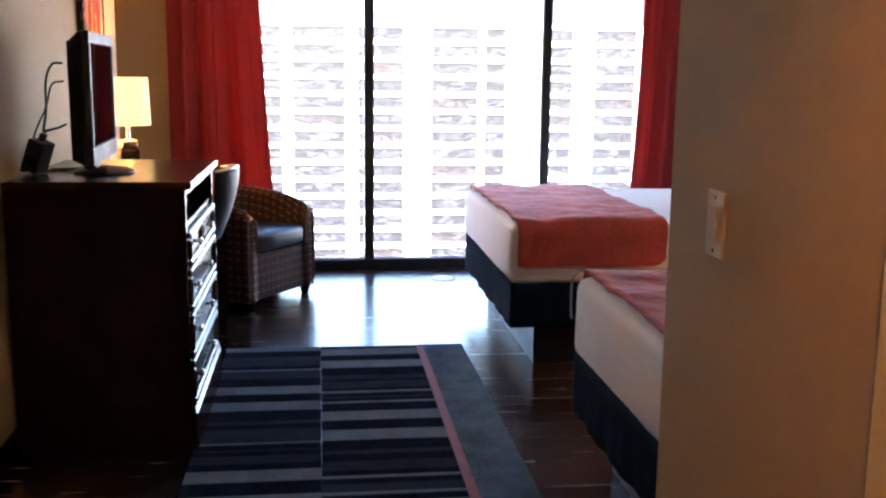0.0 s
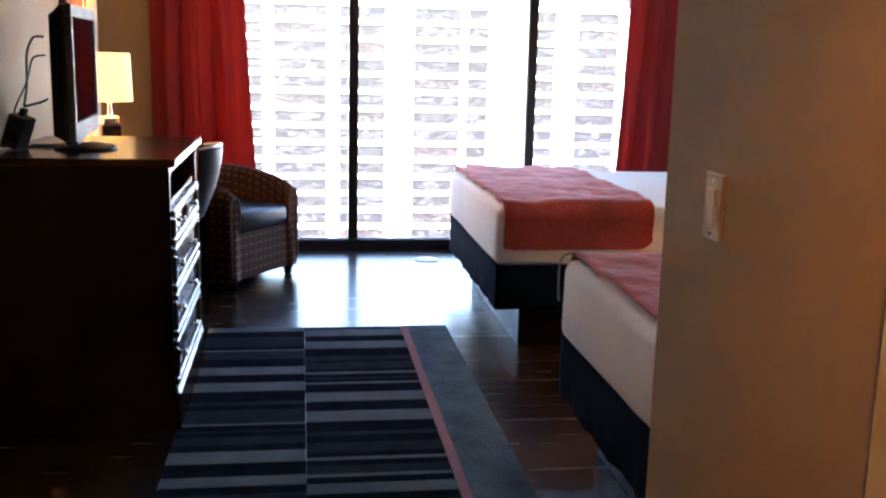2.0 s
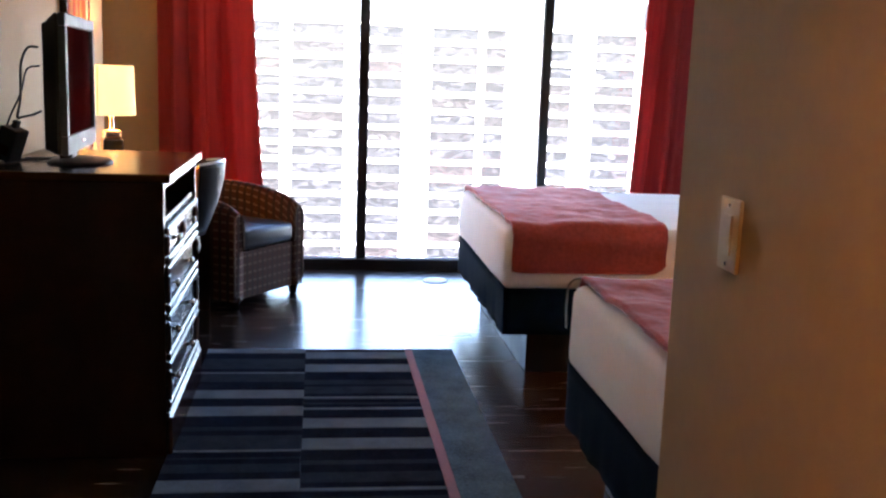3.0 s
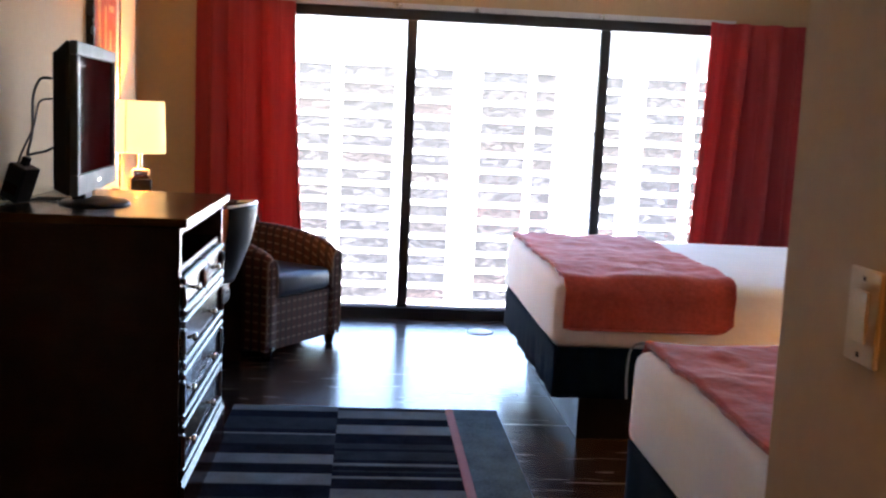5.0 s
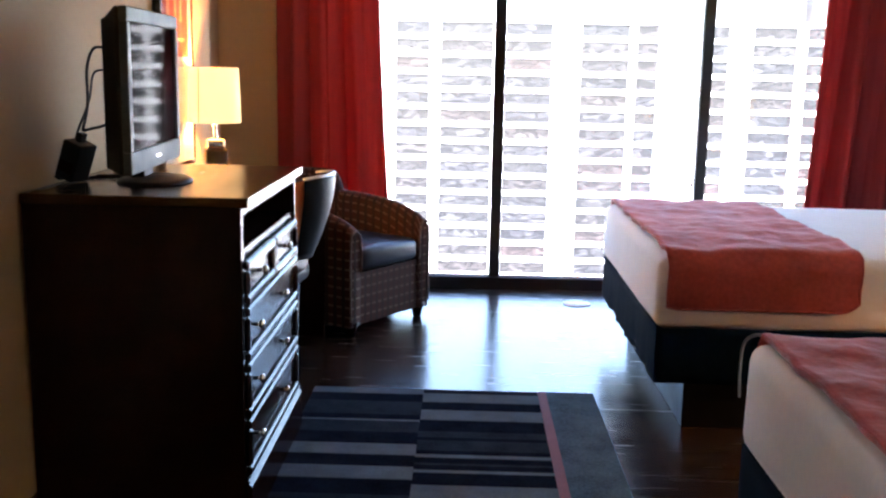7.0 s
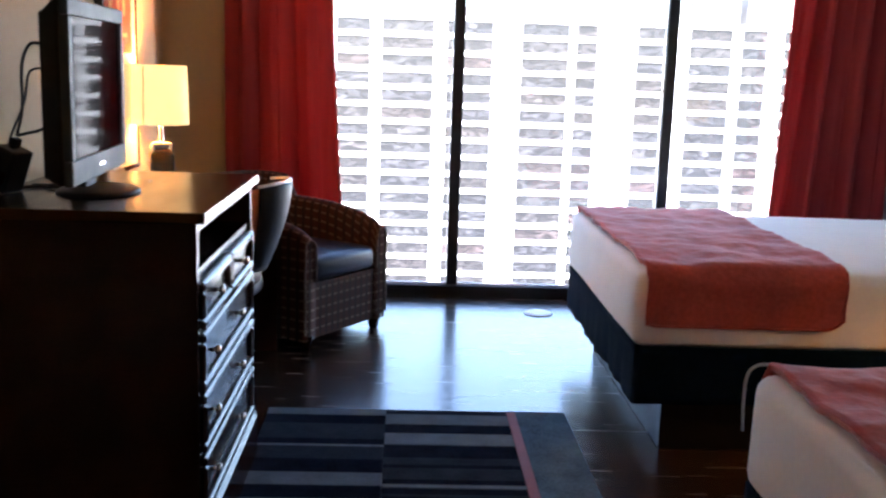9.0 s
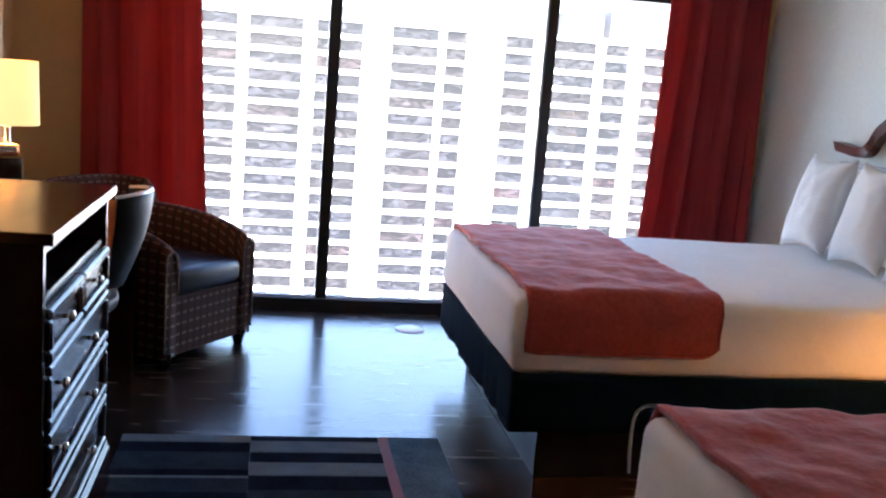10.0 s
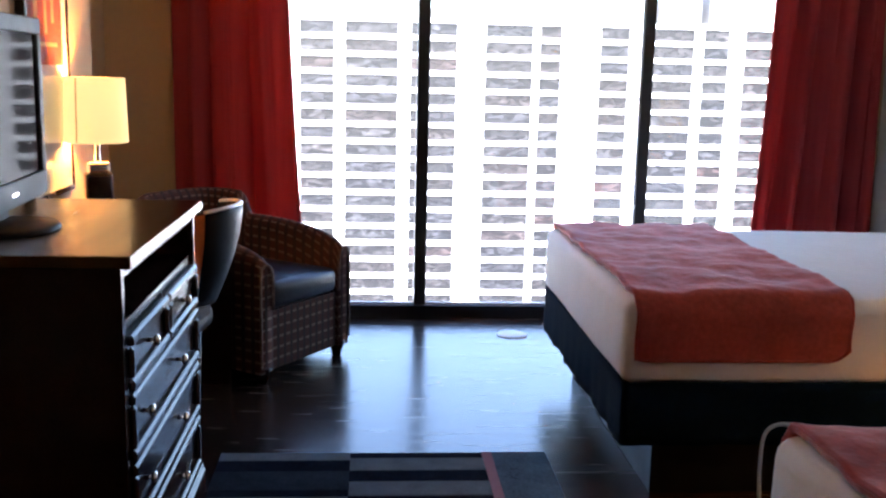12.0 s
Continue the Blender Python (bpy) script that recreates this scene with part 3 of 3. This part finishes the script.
def desk_chair():
    t = thing("desk_chair", -1.010, 6.28, 0, "black leather desk chair with orange side trim and an added highlight strip", "chair", rz=-8)
    R = 0.235
    def shell(r_off, a0=-64.0, a1=64.0):
        def f(u, v):
            a = radians(a0 + (a1 - a0) * u)
            side = abs(math.degrees(a)) / 64
            z = 0.57 + v * 0.36 - 0.02 * side ** 2 * v
            r = R * (0.58 + 0.42 * math.sin(v * math.pi / 2)) + r_off
            return Vector((0.02 + r * math.cos(a), r * 1.05 * math.sin(a), z))
        return f
    backrest = part("backrest", sheet(36, 14, shell(0.0, -46.0, 64.0)), LEATHER, t, "black leather outer back", True)
    backrest.modifiers.new("thickness", "SOLIDIFY").thickness = 0.012
    part("lining", sheet(44, 14, shell(-0.020, -78.0, 66.0)), LEATHER, t, "black leather inner back", True)

    def trim(u, v):
        return shell(-0.004, -80.0, -46.0)(u, 0.22 + 0.77 * v)
    part("side_trim", sheet(8, 10, trim), ORANGE, t, "orange leather side trim", True).modifiers.new("thickness", "SOLIDIFY").thickness = 0.006
    # pale tube added as the highlight along the back's top edge
    rim = [tuple(shell(-0.008, -46.0, 64.0)(i / 40, 1.0) + Vector((0, 0, 0.002))) for i in range(41)]
    part("rim", tube(rim, 0.009, 8), ALU, backrest, "pale strip for the highlight on the leather edge", True)
    part("seat", box(-0.26, 0.105, -0.17, 0.17, 0.435, 0.530, 0.040, 4), LEATHER, t, "", True)
    part("back_bracket", box(0.085, 0.115, -0.09, 0.09, 0.50, 0.62, 0.01), ESPRESSO, t)
    arm = smooth_path([(0.06, -0.17, 0.58), (0.0, -0.19, 0.60), (-0.14, -0.19, 0.60), (-0.20, -0.18, 0.56), (-0.20, -0.15, 0.45)])
    part("armrest", tube(arm, 0.022, 8), LEATHER, t, "", True)
    part("armrest", tube([(p.x, -p.y, p.z) for p in arm], 0.022, 8), LEATHER, t, "", True)
    for x, y in ((0.04, 0.12), (0.04, -0.12), (-0.19, 0.13), (-0.19, -0.13)):
        part("leg", lathe([(0.012, 0.0), (0.018, 0.20), (0.024, 0.44)], 12, None, x, y), ESPRESSO, t, "", True)
    return t


desk_chair()


def armchair():
    """Faces +x in its own frame; the origin is under the middle of the front."""
    t = thing("armchair", -0.585, 7.274, 0, "low plaid club armchair with a navy leather seat cushion", "armchair", rz=ARM_TURN)
    W, D, hb = 0.335, 0.90, 0.795
    # wall of the tub: from the front of one arm round the back to the other arm
    def outline(s, inset):
        """Plan of the tub, s from 0 to 1."""
        w, d = W - inset, D - inset
        r = 0.20
        straight = D - 0.20
        arc = math.pi / 2 * r
        back = 2 * (W - r)
        total = 2 * straight + 2 * arc + back
        q = s * total
        if q < straight:
            return (-q, -w)
        q -= straight
        if q < arc:
            a = q / r
            return (-straight - (r - inset) * math.sin(a), -W + r - (r - inset) * math.cos(a))
        q -= arc
        if q < back:
            return (-d, -W + r + q)
        q -= back
        if q < arc:
            a = q / r
            return (-straight - (r - inset) * math.cos(a), W - r + (r - inset) * math.sin(a))
        q -= arc
        return (-straight + q, w)
    def top(s):
        k = abs(s - 0.5) * 2
        e = min(1.0, max(0.0, (k - 0.425) / 0.065))
        e = e * e * (3 - 2 * e)
        arm = 0.668 - 0.092 * max(0.0, (k - 0.42) / 0.58) ** 3.2 - 0.02 * max(0.0, (k - 0.93) / 0.07) ** 2
        return (hb - 0.012 * (k / 0.4) ** 2) * (1 - e) + arm * e
    th = 0.085
    prof = [(0.0, 0.10), (0.0, -0.055), (0.012, -0.022), (0.04, 0.0), (0.06, -0.006), (0.078, -0.03), (0.085, -0.07)]
    n = 140
    bm = bmesh.new()
    layer = bm.loops.layers.uv.new("UVMap")
    rows = []
    L = 1.95
    for i in range(n + 1):
        s = i / n
        z1 = top(s)
        row = []
        heights = [(0.0, 0.055)] + [(0.0, 0.055 + (z1 - 0.055 - 0.055) * k / 6) for k in range(1, 7)] + [(a, z1 + b) for a, b in prof[2:]] + [(th, z1 - 0.07 - (z1 - 0.07 - 0.058) * k / 6) for k in range(1, 7)]
        acc = 0.0
        last = None
        for inset, z in heights:
            x, y = outline(s, inset)
            co = Vector((x, y, z))
            if last:
                acc += abs(z - last[1]) + abs(inset - last[0])
            last = (inset, z)
            row.append((bm.verts.new(co), (s * L, acc)))
        rows.append(row)
    for a, b in zip(rows, rows[1:]):
        for k in range(len(a) - 1):
            quad = (a[k], b[k], b[k + 1], a[k + 1])
            f = bm.faces.new([q[0] for q in quad])
            for lp, q in zip(f.loops, quad):
                lp[layer].uv = q[1]
    for row in (rows[0], rows[-1]):
        f = bm.faces.new([q[0] for q in row])
        for lp, q in zip(f.loops, row):
            lp[layer].uv = (q[0].co.y, q[0].co.z)
    tub = part("arms_and_back", bm, PLAID, t, "orange and brown plaid arms and back", True)
    for y in (-1, 1):
        edge = [(0.004, y * W * 0.998, 0.09), (0.004, y * W * 0.998, top(0) - 0.06), (0.004, y * (W - 0.02), top(0) - 0.012), (0.004, y * (W - 0.05), top(0) - 0.004), (0.004, y * (W - 0.08), top(0) - 0.05), (0.004, y * (W - 0.085), 0.34)]
        part("piping", tube(smooth_path(edge, 4), 0.006, 6), PIPING, tub, "pale stitched piping", True)
    part("front_panel", box_uv(box(-0.03, -0.010, -W + 0.087, W - 0.087, 0.058, 0.335, 0.004)), PLAID, t)
    part("underframe", box(-D + 0.03, -0.035, -W + 0.02, W - 0.02, 0.072, 0.28), SKIRT, t)
    bm = box(-D + 0.10, 0.005, -W + 0.09, W - 0.09, 0.337, 0.455, 0.04, 4)
    for v in bm.verts:
        if v.co.z > 0.4:
            v.co.z += 0.02 * (1 - min(1, abs(v.co.y) / 0.24) ** 2)
    part("seat_cushion", bm, CUSHION, t, "navy leather seat cushion", True)
    for x, y in ((-0.035, -W + 0.05), (-0.035, W - 0.05), (-D + 0.08, -W + 0.09), (-D + 0.08, W - 0.09)):
        part("leg", lathe([(0.022, 0.0), (0.034, 0.045), (0.046, 0.074)], 16, None, x, y), ESPRESSO, t, "", True)
    return t


ARM_TURN = -34
PIPING = material("stitched_piping", (0.15, 0.095, 0.075), 0.8, vary=0.7, scale=45)
armchair()


# ---- beds ----
def bed(x0, y0, y1, label, seed):
    W, L, zt, zb, zs = y1 - y0, 2.05, 0.702, 0.425, 0.205
    t = thing("bed", x0, y0, 0, label, "bed", group="the two beds")
    bm = box(0, L, 0, W, zb - 0.01, zt, 0.045, 4)
    bmesh.ops.subdivide_edges(bm, edges=[e for e in bm.edges if e.calc_length() > 0.5], cuts=14, use_grid_fill=True)
    for v in bm.verts:
        v.co += 0.006 * Vector(noise.noise_vector(v.co * 4 + Vector((seed, 0, 0))))
    part("mattress", bm, SHEET, t, "mattress under a tight white sheet", True)
    def skirt_side(p0, p1):
        p0, p1 = Vector(p0), Vector(p1)
        d = (p1 - p0)
        nrm = Vector((d.y, -d.x, 0)).normalized()
        n = max(12, int(d.length * 40))
        def f(u, v):
            ends = min(1.0, u * d.length / 0.12, (1 - u) * d.length / 0.12)
            fold = ends * (0.004 * math.sin(u * d.length * 9 + seed) * v + 0.005 * math.sin(u * d.length * 21 + 2 * seed) * v ** 1.5 + 0.003 * math.sin(u * d.length * 47 + seed) * v)
            return p0 + d * u + nrm * fold + Vector((0, 0, zb + (zs - zb) * v))
        part("bed_skirt", sheet(n, 6, f), SKIRT, t, "navy blue cloth bed skirt", True).modifiers.new("thickness", "SOLIDIFY").thickness = 0.004
    skirt_side((0.012, W - 0.01, 0), (0.012, 0.012, 0))
    skirt_side((0.012, 0.012, 0), (L, 0.012, 0))
    skirt_side((L, W - 0.012, 0), (0.012, W - 0.012, 0))
    part("box_spring", box(0.04, L, 0.04, W - 0.04, zs + 0.02, zb - 0.012, 0.01), SKIRT, t)
    part("platform", box(0.14, L, 0.09, W - 0.09, 0, zs + 0.02, 0.004), PLATFORM, t, "black recessed platform base")
    return t


def runner(x0, x1, y0, y1, drop_near, drop_far, seed, label):
    """A plush throw laid across the bed, hanging over its sides."""
    zt = 0.702
    W = y1 - y0
    def f(u, v):
        e = max(0.0, (u - 0.90) / 0.10, (0.06 - u) / 0.06 * 0.5)
        near, far = drop_near * (1 - 0.22 * e * e), drop_far * (1 - 0.35 * e * e)
        total = near + W + far
        s = -near + total * v
        r = 0.06
        if s < r:
            q = min(1.0, (r - s) / (r * 1.57))
            a = q * math.pi / 2
            y, z = y0 + r - (r + 0.016) * math.sin(a), zt - r + (r + 0.016) * math.cos(a)
            z -= max(0.0, (r - s) - r * 1.57)
        elif s > W - r:
            q = min(1.0, (s - W + r) / (r * 1.57))
            a = q * math.pi / 2
            y, z = y1 - r + (r + 0.016) * math.sin(a), zt - r + (r + 0.016) * math.cos(a)
            z -= max(0.0, (s - W + r) - r * 1.57)
        else:
            y, z = y0 + s, zt + 0.016
        x = x0 + (x1 - x0) * u
        p = Vector((x, y, z))
        k = noise.noise(Vector((x * 5 + seed, y * 5, z * 3))) + 0.5 * noise.noise(Vector((x * 14 + seed, y * 14, z * 8)))
        p += Vector((0.006 * noise.noise(Vector((y * 6, z * 6, seed))), 0, 0.014 * k + 0.016)) if z > zt - 0.01 else Vector((0.012 * noise.noise(Vector((z * 6, x, seed))), -0.010 * abs(k) if s < W / 2 else 0.01 * abs(k), 0))
        return p
    t = thing("bed_runner", 0, 0, 0, label, "bed runner", group="coral bed runners")
    cloth = part("cloth", sheet(56, 120, f), RUNNER, t, "coral plush cloth", True)
    cloth.modifiers.new("thickness", "SOLIDIFY").thickness = 0.02
    edge = [tuple(f(0.0, k / 60) - Vector((0, 0, 0.005))) for k in range(61)]
    part("hem", tube(edge, 0.0045, 8), RUNNER, cloth, "", True)
    edge = [tuple(f(1.0, k / 60) - Vector((0, 0, 0.005))) for k in range(61)]
    part("hem", tube(edge, 0.0045, 8), RUNNER, cloth, "", True)
    for k in (0.0, 1.0):
        part("hem", tube([tuple(f(u / 40, k)) for u in range(41)], 0.0045, 8), RUNNER, cloth, "", True)
    return t


bed(0.54, 5.745, 7.27, "queen bed with white sheets and a navy skirt by the window", 1.3)
bed(0.54, 3.06, 4.57, "queen bed with white sheets and a navy skirt beside the rug", 4.1)
runner(0.575, 1.30, 5.745, 7.27, 0.172, 0.20, 2.0, "coral plush runner across the foot of the bed by the window")
cord_bed = runner(0.575, 1.33, 3.06, 4.57, 0.165, 0.20, 7.0, "coral plush runner across the foot of the bed by the rug")

cord = smooth_path([(0.585, 4.540, 0.726), (0.558, 4.575, 0.714), (0.542, 4.596, 0.682), (0.539, 4.598, 0.61), (0.542, 4.596, 0.540)])
part("piping", tube(cord, 0.004, 8), PIPING_PALE, cord_bed, "pale grey edge piping", True)


def pillow_mesh(w, h, d):
    bm = bmesh.new()
    def side(sgn):
        def f(u, v):
            a, b = 2 * u - 1, 2 * v - 1
            k = max(0.0, (1 - abs(a) ** 2.6) * (1 - abs(b) ** 2.6)) ** 0.55
            px = 1 - 0.12 * (1 - abs(b) ** 2) * abs(a)
            pz = 1 - 0.13 * (1 - abs(a) ** 2) * abs(b)
            return Vector((sgn * d / 2 * k + 0.008 * noise.noise(Vector((a * 3, b * 3, sgn))) * k, a * w / 2 * px, h / 2 + b * h / 2 * pz))
        return f
    sheet(20, 20, side(1), bm)
    sheet(20, 20, side(-1), bm)
    bmesh.ops.remove_doubles(bm, verts=bm.verts[:], dist=0.002)
    return bm


def pillow(x, y, tilt, turn):
    ob = part("pillow", pillow_mesh(0.365, 0.50, 0.17), PILLOW, None, "", True)
    ob.matrix_world = pose(x, y, 0.712, 0, tilt, turn)
    return tagged(ob, "plump white pillow standing against the headboard", "pillow", "pillows")


for y in (7.00, 6.55, 6.10):
    pillow(2.29, y, 16, 4)
for y in (4.28, 3.83, 3.38):
    pillow(2.29, y, 16, -3)


def headboard(y0, y1):
    t = thing("headboard", XR, (y0 + y1) / 2, 0, "pale upholstered headboard with a curved dark wooden crest", "headboard")
    w = (y1 - y0) / 2
    part("panel", box(-0.045, -0.002, -w, w, 0.35, 1.12, 0.01), HEAD_CLOTH, t, "pale grey panel")
    crest = [(-0.03, -w - 0.04, 1.255), (-0.03, -w + 0.22, 1.245), (-0.03, -w + 0.34, 1.36), (-0.03, -w + 0.55, 1.46), (-0.03, 0, 1.49),
             (-0.03, w - 0.55, 1.46), (-0.03, w - 0.34, 1.36), (-0.03, w - 0.22, 1.245), (-0.03, w + 0.04, 1.255)]
    pts = smooth_path(crest, 6)
    bm = bmesh.new()
    dz = 0.05
    for p, q in zip(pts, pts[1:]):
        vs = [bm.verts.new(c) for c in ((0 - 0.005, p.y, p.z), (-0.075, p.y, p.z), (-0.055, p.y, p.z - dz), (-0.005, p.y, p.z - dz), (-0.005, q.y, q.z), (-0.075, q.y, q.z), (-0.055, q.y, q.z - dz), (-0.005, q.y, q.z - dz))]
        for a in ((0, 1, 5, 4), (1, 2, 6, 5), (2, 3, 7, 6), (3, 0, 4, 7)):
            bm.faces.new([vs[k] for k in a])
        if p is pts[0]:
            bm.faces.new(vs[:4])
        if q is pts[-1]:
            bm.faces.new(vs[4:])
    bmesh.ops.remove_doubles(bm, verts=bm.verts[:], dist=0.0005)
    part("crest_rail", bm, MAHOGANY, t, "dark mahogany crest rail")
    part("lower_rail", tube([(-0.03, -w, 1.145), (-0.03, w, 1.145)], 0.014, 8), ALU, t)
    return t


HEAD_CLOTH = material("headboard_cloth", (0.52, 0.50, 0.46), 0.8, vary=0.08, bump=0.2)
MAHOGANY = material("mahogany", (0.075, 0.022, 0.016), 0.28, vary=0.3, scale=4, stretch=(4, 0.8, 4))
headboard(5.72, 7.29)
headboard(3.03, 4.52)

stand = thing("nightstand", 2.24, 5.14, 0, "dark espresso nightstand between the beds", "nightstand")
part("body", box(-0.20, 0.40, -0.24, 0.24, 0.06, 0.60, 0.004), ESPRESSO, stand)
part("plinth", box(-0.17, 0.38, -0.21, 0.21, 0, 0.06), ESPRESSO, stand)
part("drawer", box(-0.214, -0.201, -0.22, 0.22, 0.36, 0.57, 0.003), ESPRESSO, stand)
lamp("bedside_lamp", 2.40, 5.14, 0.60, "dark square bedside lamp with a lit cream drum shade", 5.2, 20, downward=True)

# ---- rug ----
def rug():
    x = [-0.83, -0.355, 0.135, 0.172, 0.375]
    y0, y1 = 3.72, 6.185
    t = thing("rug", 0, y0, 0, "blue striped wool rug with a mauve line and slate border", "rug")
    rnd = random.Random(11)
    mats = [RUG_NAVY, RUG_MID, RUG_LIGHT]
    def column(a, b, bands):
        bm = bmesh.new()
        p = 0.0
        for width, k in bands:
            q = min(p + width, y1 - y0)
            box(a, b, y1 - y0 - q, y1 - y0 - p, 0.0, 0.011 + 0.0008 * k + rnd.uniform(0, 0.0006), 0, bm=bm)
            for f in bm.faces[-6:]:
                f.material_index = k
            p = q
            if p >= y1 - y0 - 1e-6:
                break
        return bm
    def bands(first):
        out = list(first)
        while sum(w for w, _ in out) < y1 - y0:
            out += [(0.075, 2), (0.06, 0), (0.04, 1), (0.02, 0), (0.05, 1), (0.025, 0), (0.035, 1), (0.06, 0), (0.065, 2), (0.05, 0), (0.07, 1), (0.02, 0), (0.03, 1), (0.045, 0)]
        return out
    left = bands([(0.07, 2), (0.10, 0), (0.16, 1), (0.058, 0), (0.018, 2), (0.119, 1), (0.122, 0), (0.105, 2), (0.107, 0), (0.109, 2), (0.126, 0), (0.042, 1),
                  (0.053, 0), (0.148, 1), (0.015, 2), (0.056, 0), (0.013, 1), (0.046, 0), (0.074, 1), (0.063, 0), (0.101, 2), (0.114, 0)])
    right = bands([(0.055, 0), (0.111, 2), (0.098, 0), (0.116, 2), (0.124, 0), (0.064, 1), (0.03, 0), (0.101, 1), (0.04, 0), (0.027, 2), (0.05, 0), (0.019, 1),
                   (0.044, 0), (0.022, 2), (0.107, 0), (0.108, 2), (0.112, 0), (0.112, 2), (0.103, 0), (0.039, 1), (0.07, 0), (0.087, 1), (0.045, 0), (0.024, 2),
                   (0.048, 0), (0.07, 1), (0.022, 2), (0.053, 0)])
    part("left_stripes", column(x[0], x[1] - 0.001, left), mats, t)
    part("right_stripes", column(x[1], x[2] - 0.001, right), mats, t)
    part("mauve_line", box(x[2], x[3] - 0.001, 0, y1 - y0, 0, 0.013), RUG_PINK, t, "mauve stripe")
    part("border", box(x[3], x[4], 0, y1 - y0, 0, 0.013), RUG_BORDER, t, "slate blue border")


rug()

# ---- small fixtures ----
switch = thing("light_switch", XH, 2.892, 1.141, "ivory light switch plate on the hall wall", "light switch")
part("plate", box(-0.007, 0.0, -0.039, 0.039, -0.060, 0.060, 0.003), PLATE, switch)
part("rocker", box(-0.011, -0.0072, -0.0165, 0.0165, -0.033, 0.033, 0.002), PLATE, switch)
for z in (-0.048, 0.048):
    part("screw", box(-0.0082, -0.0072, -0.003, 0.003, z - 0.003, z + 0.003), CHROME, switch)
disc = tagged(part("floor_disc", lathe([(0.0, 0.0), (0.085, 0.0), (0.085, 0.004), (0.07, 0.008), (0.0, 0.009)], 32), WHITE, None, "", True), "round white plastic cover on the wooden floor", "floor cover")
disc.matrix_world = pose(0.492, 7.915, 0.0)

# ---- opposite building ----
def facade():
    t = thing("apartment_building", 0, BY, BZ, "tall pale concrete building with long rows of windows", "building")
    H = FLOORS * PITCH
    part("wall", box(-70, 96, 0.6, 9, 0, H + 0.4), CONCRETE, t)
    for k in range(FLOORS + 1):
        part("floor_band", box(-70, 96, -0.12, 0.6, k * PITCH - BAND / 2, k * PITCH + BAND / 2, 0.03, 1), CONCRETE, t)
    edges = sorted(WINDOWS)
    stops = [-70.0] + [e for w in edges for e in w] + [96.0]
    for a, b in zip(stops[::2], stops[1::2]):
        part("pier", box(a, b, -0.25, 0.6, 0, H + 0.4, 0.03, 1), CONCRETE, t)
    rest = bmesh.new()
    meshes = {}
    for a, b in edges:
        wide = b - a
        for k in range(FLOORS):
            if -16 < a < 66 and k >= FLOORS - 16:
                key = round(wide, 2)
                if key not in meshes:
                    meshes[key] = bpy.data.meshes.new("window")
                    bm = box(0, wide, 0, 0.1, 0, PITCH - BAND)
                    bm.to_mesh(meshes[key])
                    bm.free()
                    meshes[key].materials.append(FAR_PANE)
                o = new("window", meshes[key])
                o.parent, o.location = t, (a, 0.42, k * PITCH + BAND / 2)
            else:
                box(a, b, 0.42, 0.52, k * PITCH + BAND / 2, (k + 1) * PITCH - BAND / 2, bm=rest)
    for x0, x1, h in ((22.0, 29.6, 1.8), (-3.8, 3.4, 0.8)):
        part("roof_screen", box(x0, x1, 0.8, 1.2, H + 0.4, H + 0.4 + h, 0.05, 1), ROOF_RED, t, "dull red screen wall on the roof")
    for x0, x1, h in ((8.6, 13.8, 1.7), (43.0, 47.6, 7.2), (51.0, 58.6, 4.2), (60.0, 67.6, 5.2)):
        part("roof_housing", box(x0, x1, 1.0, 7.0, H + 0.4, H + 0.4 + h, 0.05, 1), ROOF_GREY, t, "grey plant housing on the roof")
    tagged(part("windows", rest, FAR_PANE, t), kind="stuff")
    return t


PITCH, BAND, FLOORS = 3.05, 0.85, 26
BY, BZ = 181.0, 3.8 - 24 * 3.05
WINDOWS = [(-12.9, -6.9), (-5.0, 4.3), (6.5, 14.7), (19.7, 28.2), (29.4, 33.3), (40.2, 45.6), (49.6, 57.4), (59.0, 63.8)]
WINDOWS += [(-13.4 - 12.2 * k - 11.2, -13.4 - 12.2 * k - 2.2) for k in range(4)] + [(66.5, 74.5), (77.0, 85.0)]
facade()
# ground out of view, added to throw sunlight up through the window
GROUND = material("city_ground", (0.36, 0.35, 0.33), 0.9, vary=0.35, scale=0.02, fine=0.3)
bm = bmesh.new()
bmesh.ops.create_grid(bm, x_segments=8, y_segments=8, size=3000)
ground = tagged(part("ground", bm, GROUND), "unseen pale city ground far below, added to bounce light up", "ground", kind="structure")
ground.location = (0, 0, BZ)

# ---- floor boards, laid last ----
def boards():
    w, joint = 0.118, 0.0009
    lengths = (1.22, 0.92, 1.52)
    meshes = {}

    def plank_mesh(ln):
        if ln not in meshes:
            bm = box(0, ln - joint, 0, w - joint, -0.013, 0.0)
            meshes[ln] = bpy.data.meshes.new("plank")
            bm.to_mesh(meshes[ln])
            bm.free()
            meshes[ln].materials.append(FLOOR_WOOD)
        return meshes[ln]
    rnd = random.Random(5)
    y = YF - w
    rest = bmesh.new()
    while y > YN - w:
        start = (XW if y > 6.95 else XL) - 0.06
        stop = (XH if y < 2.4 else XR) + 0.06
        x = start - rnd.uniform(0.1, 0.8)
        while x < stop:
            ln = rnd.choice(lengths)
            x0, x1 = max(x, start), min(x + ln, stop)
            if x1 - x0 > 0.02:
                if y > 3.4 and x0 < 1.2:
                    o = new("plank", plank_mesh(round(x1 - x0, 3)))
                    o.location = (x0, y, rnd.uniform(-0.0001, 0.0))
                    o.parent = floor_base
                else:
                    box(x0, x1 - joint, y, y + w - joint, -0.013, 0.0, bm=rest)
            x += ln
        y -= w
    tagged(part("planks", rest, FLOOR_WOOD, floor_base), kind="stuff")


boards()
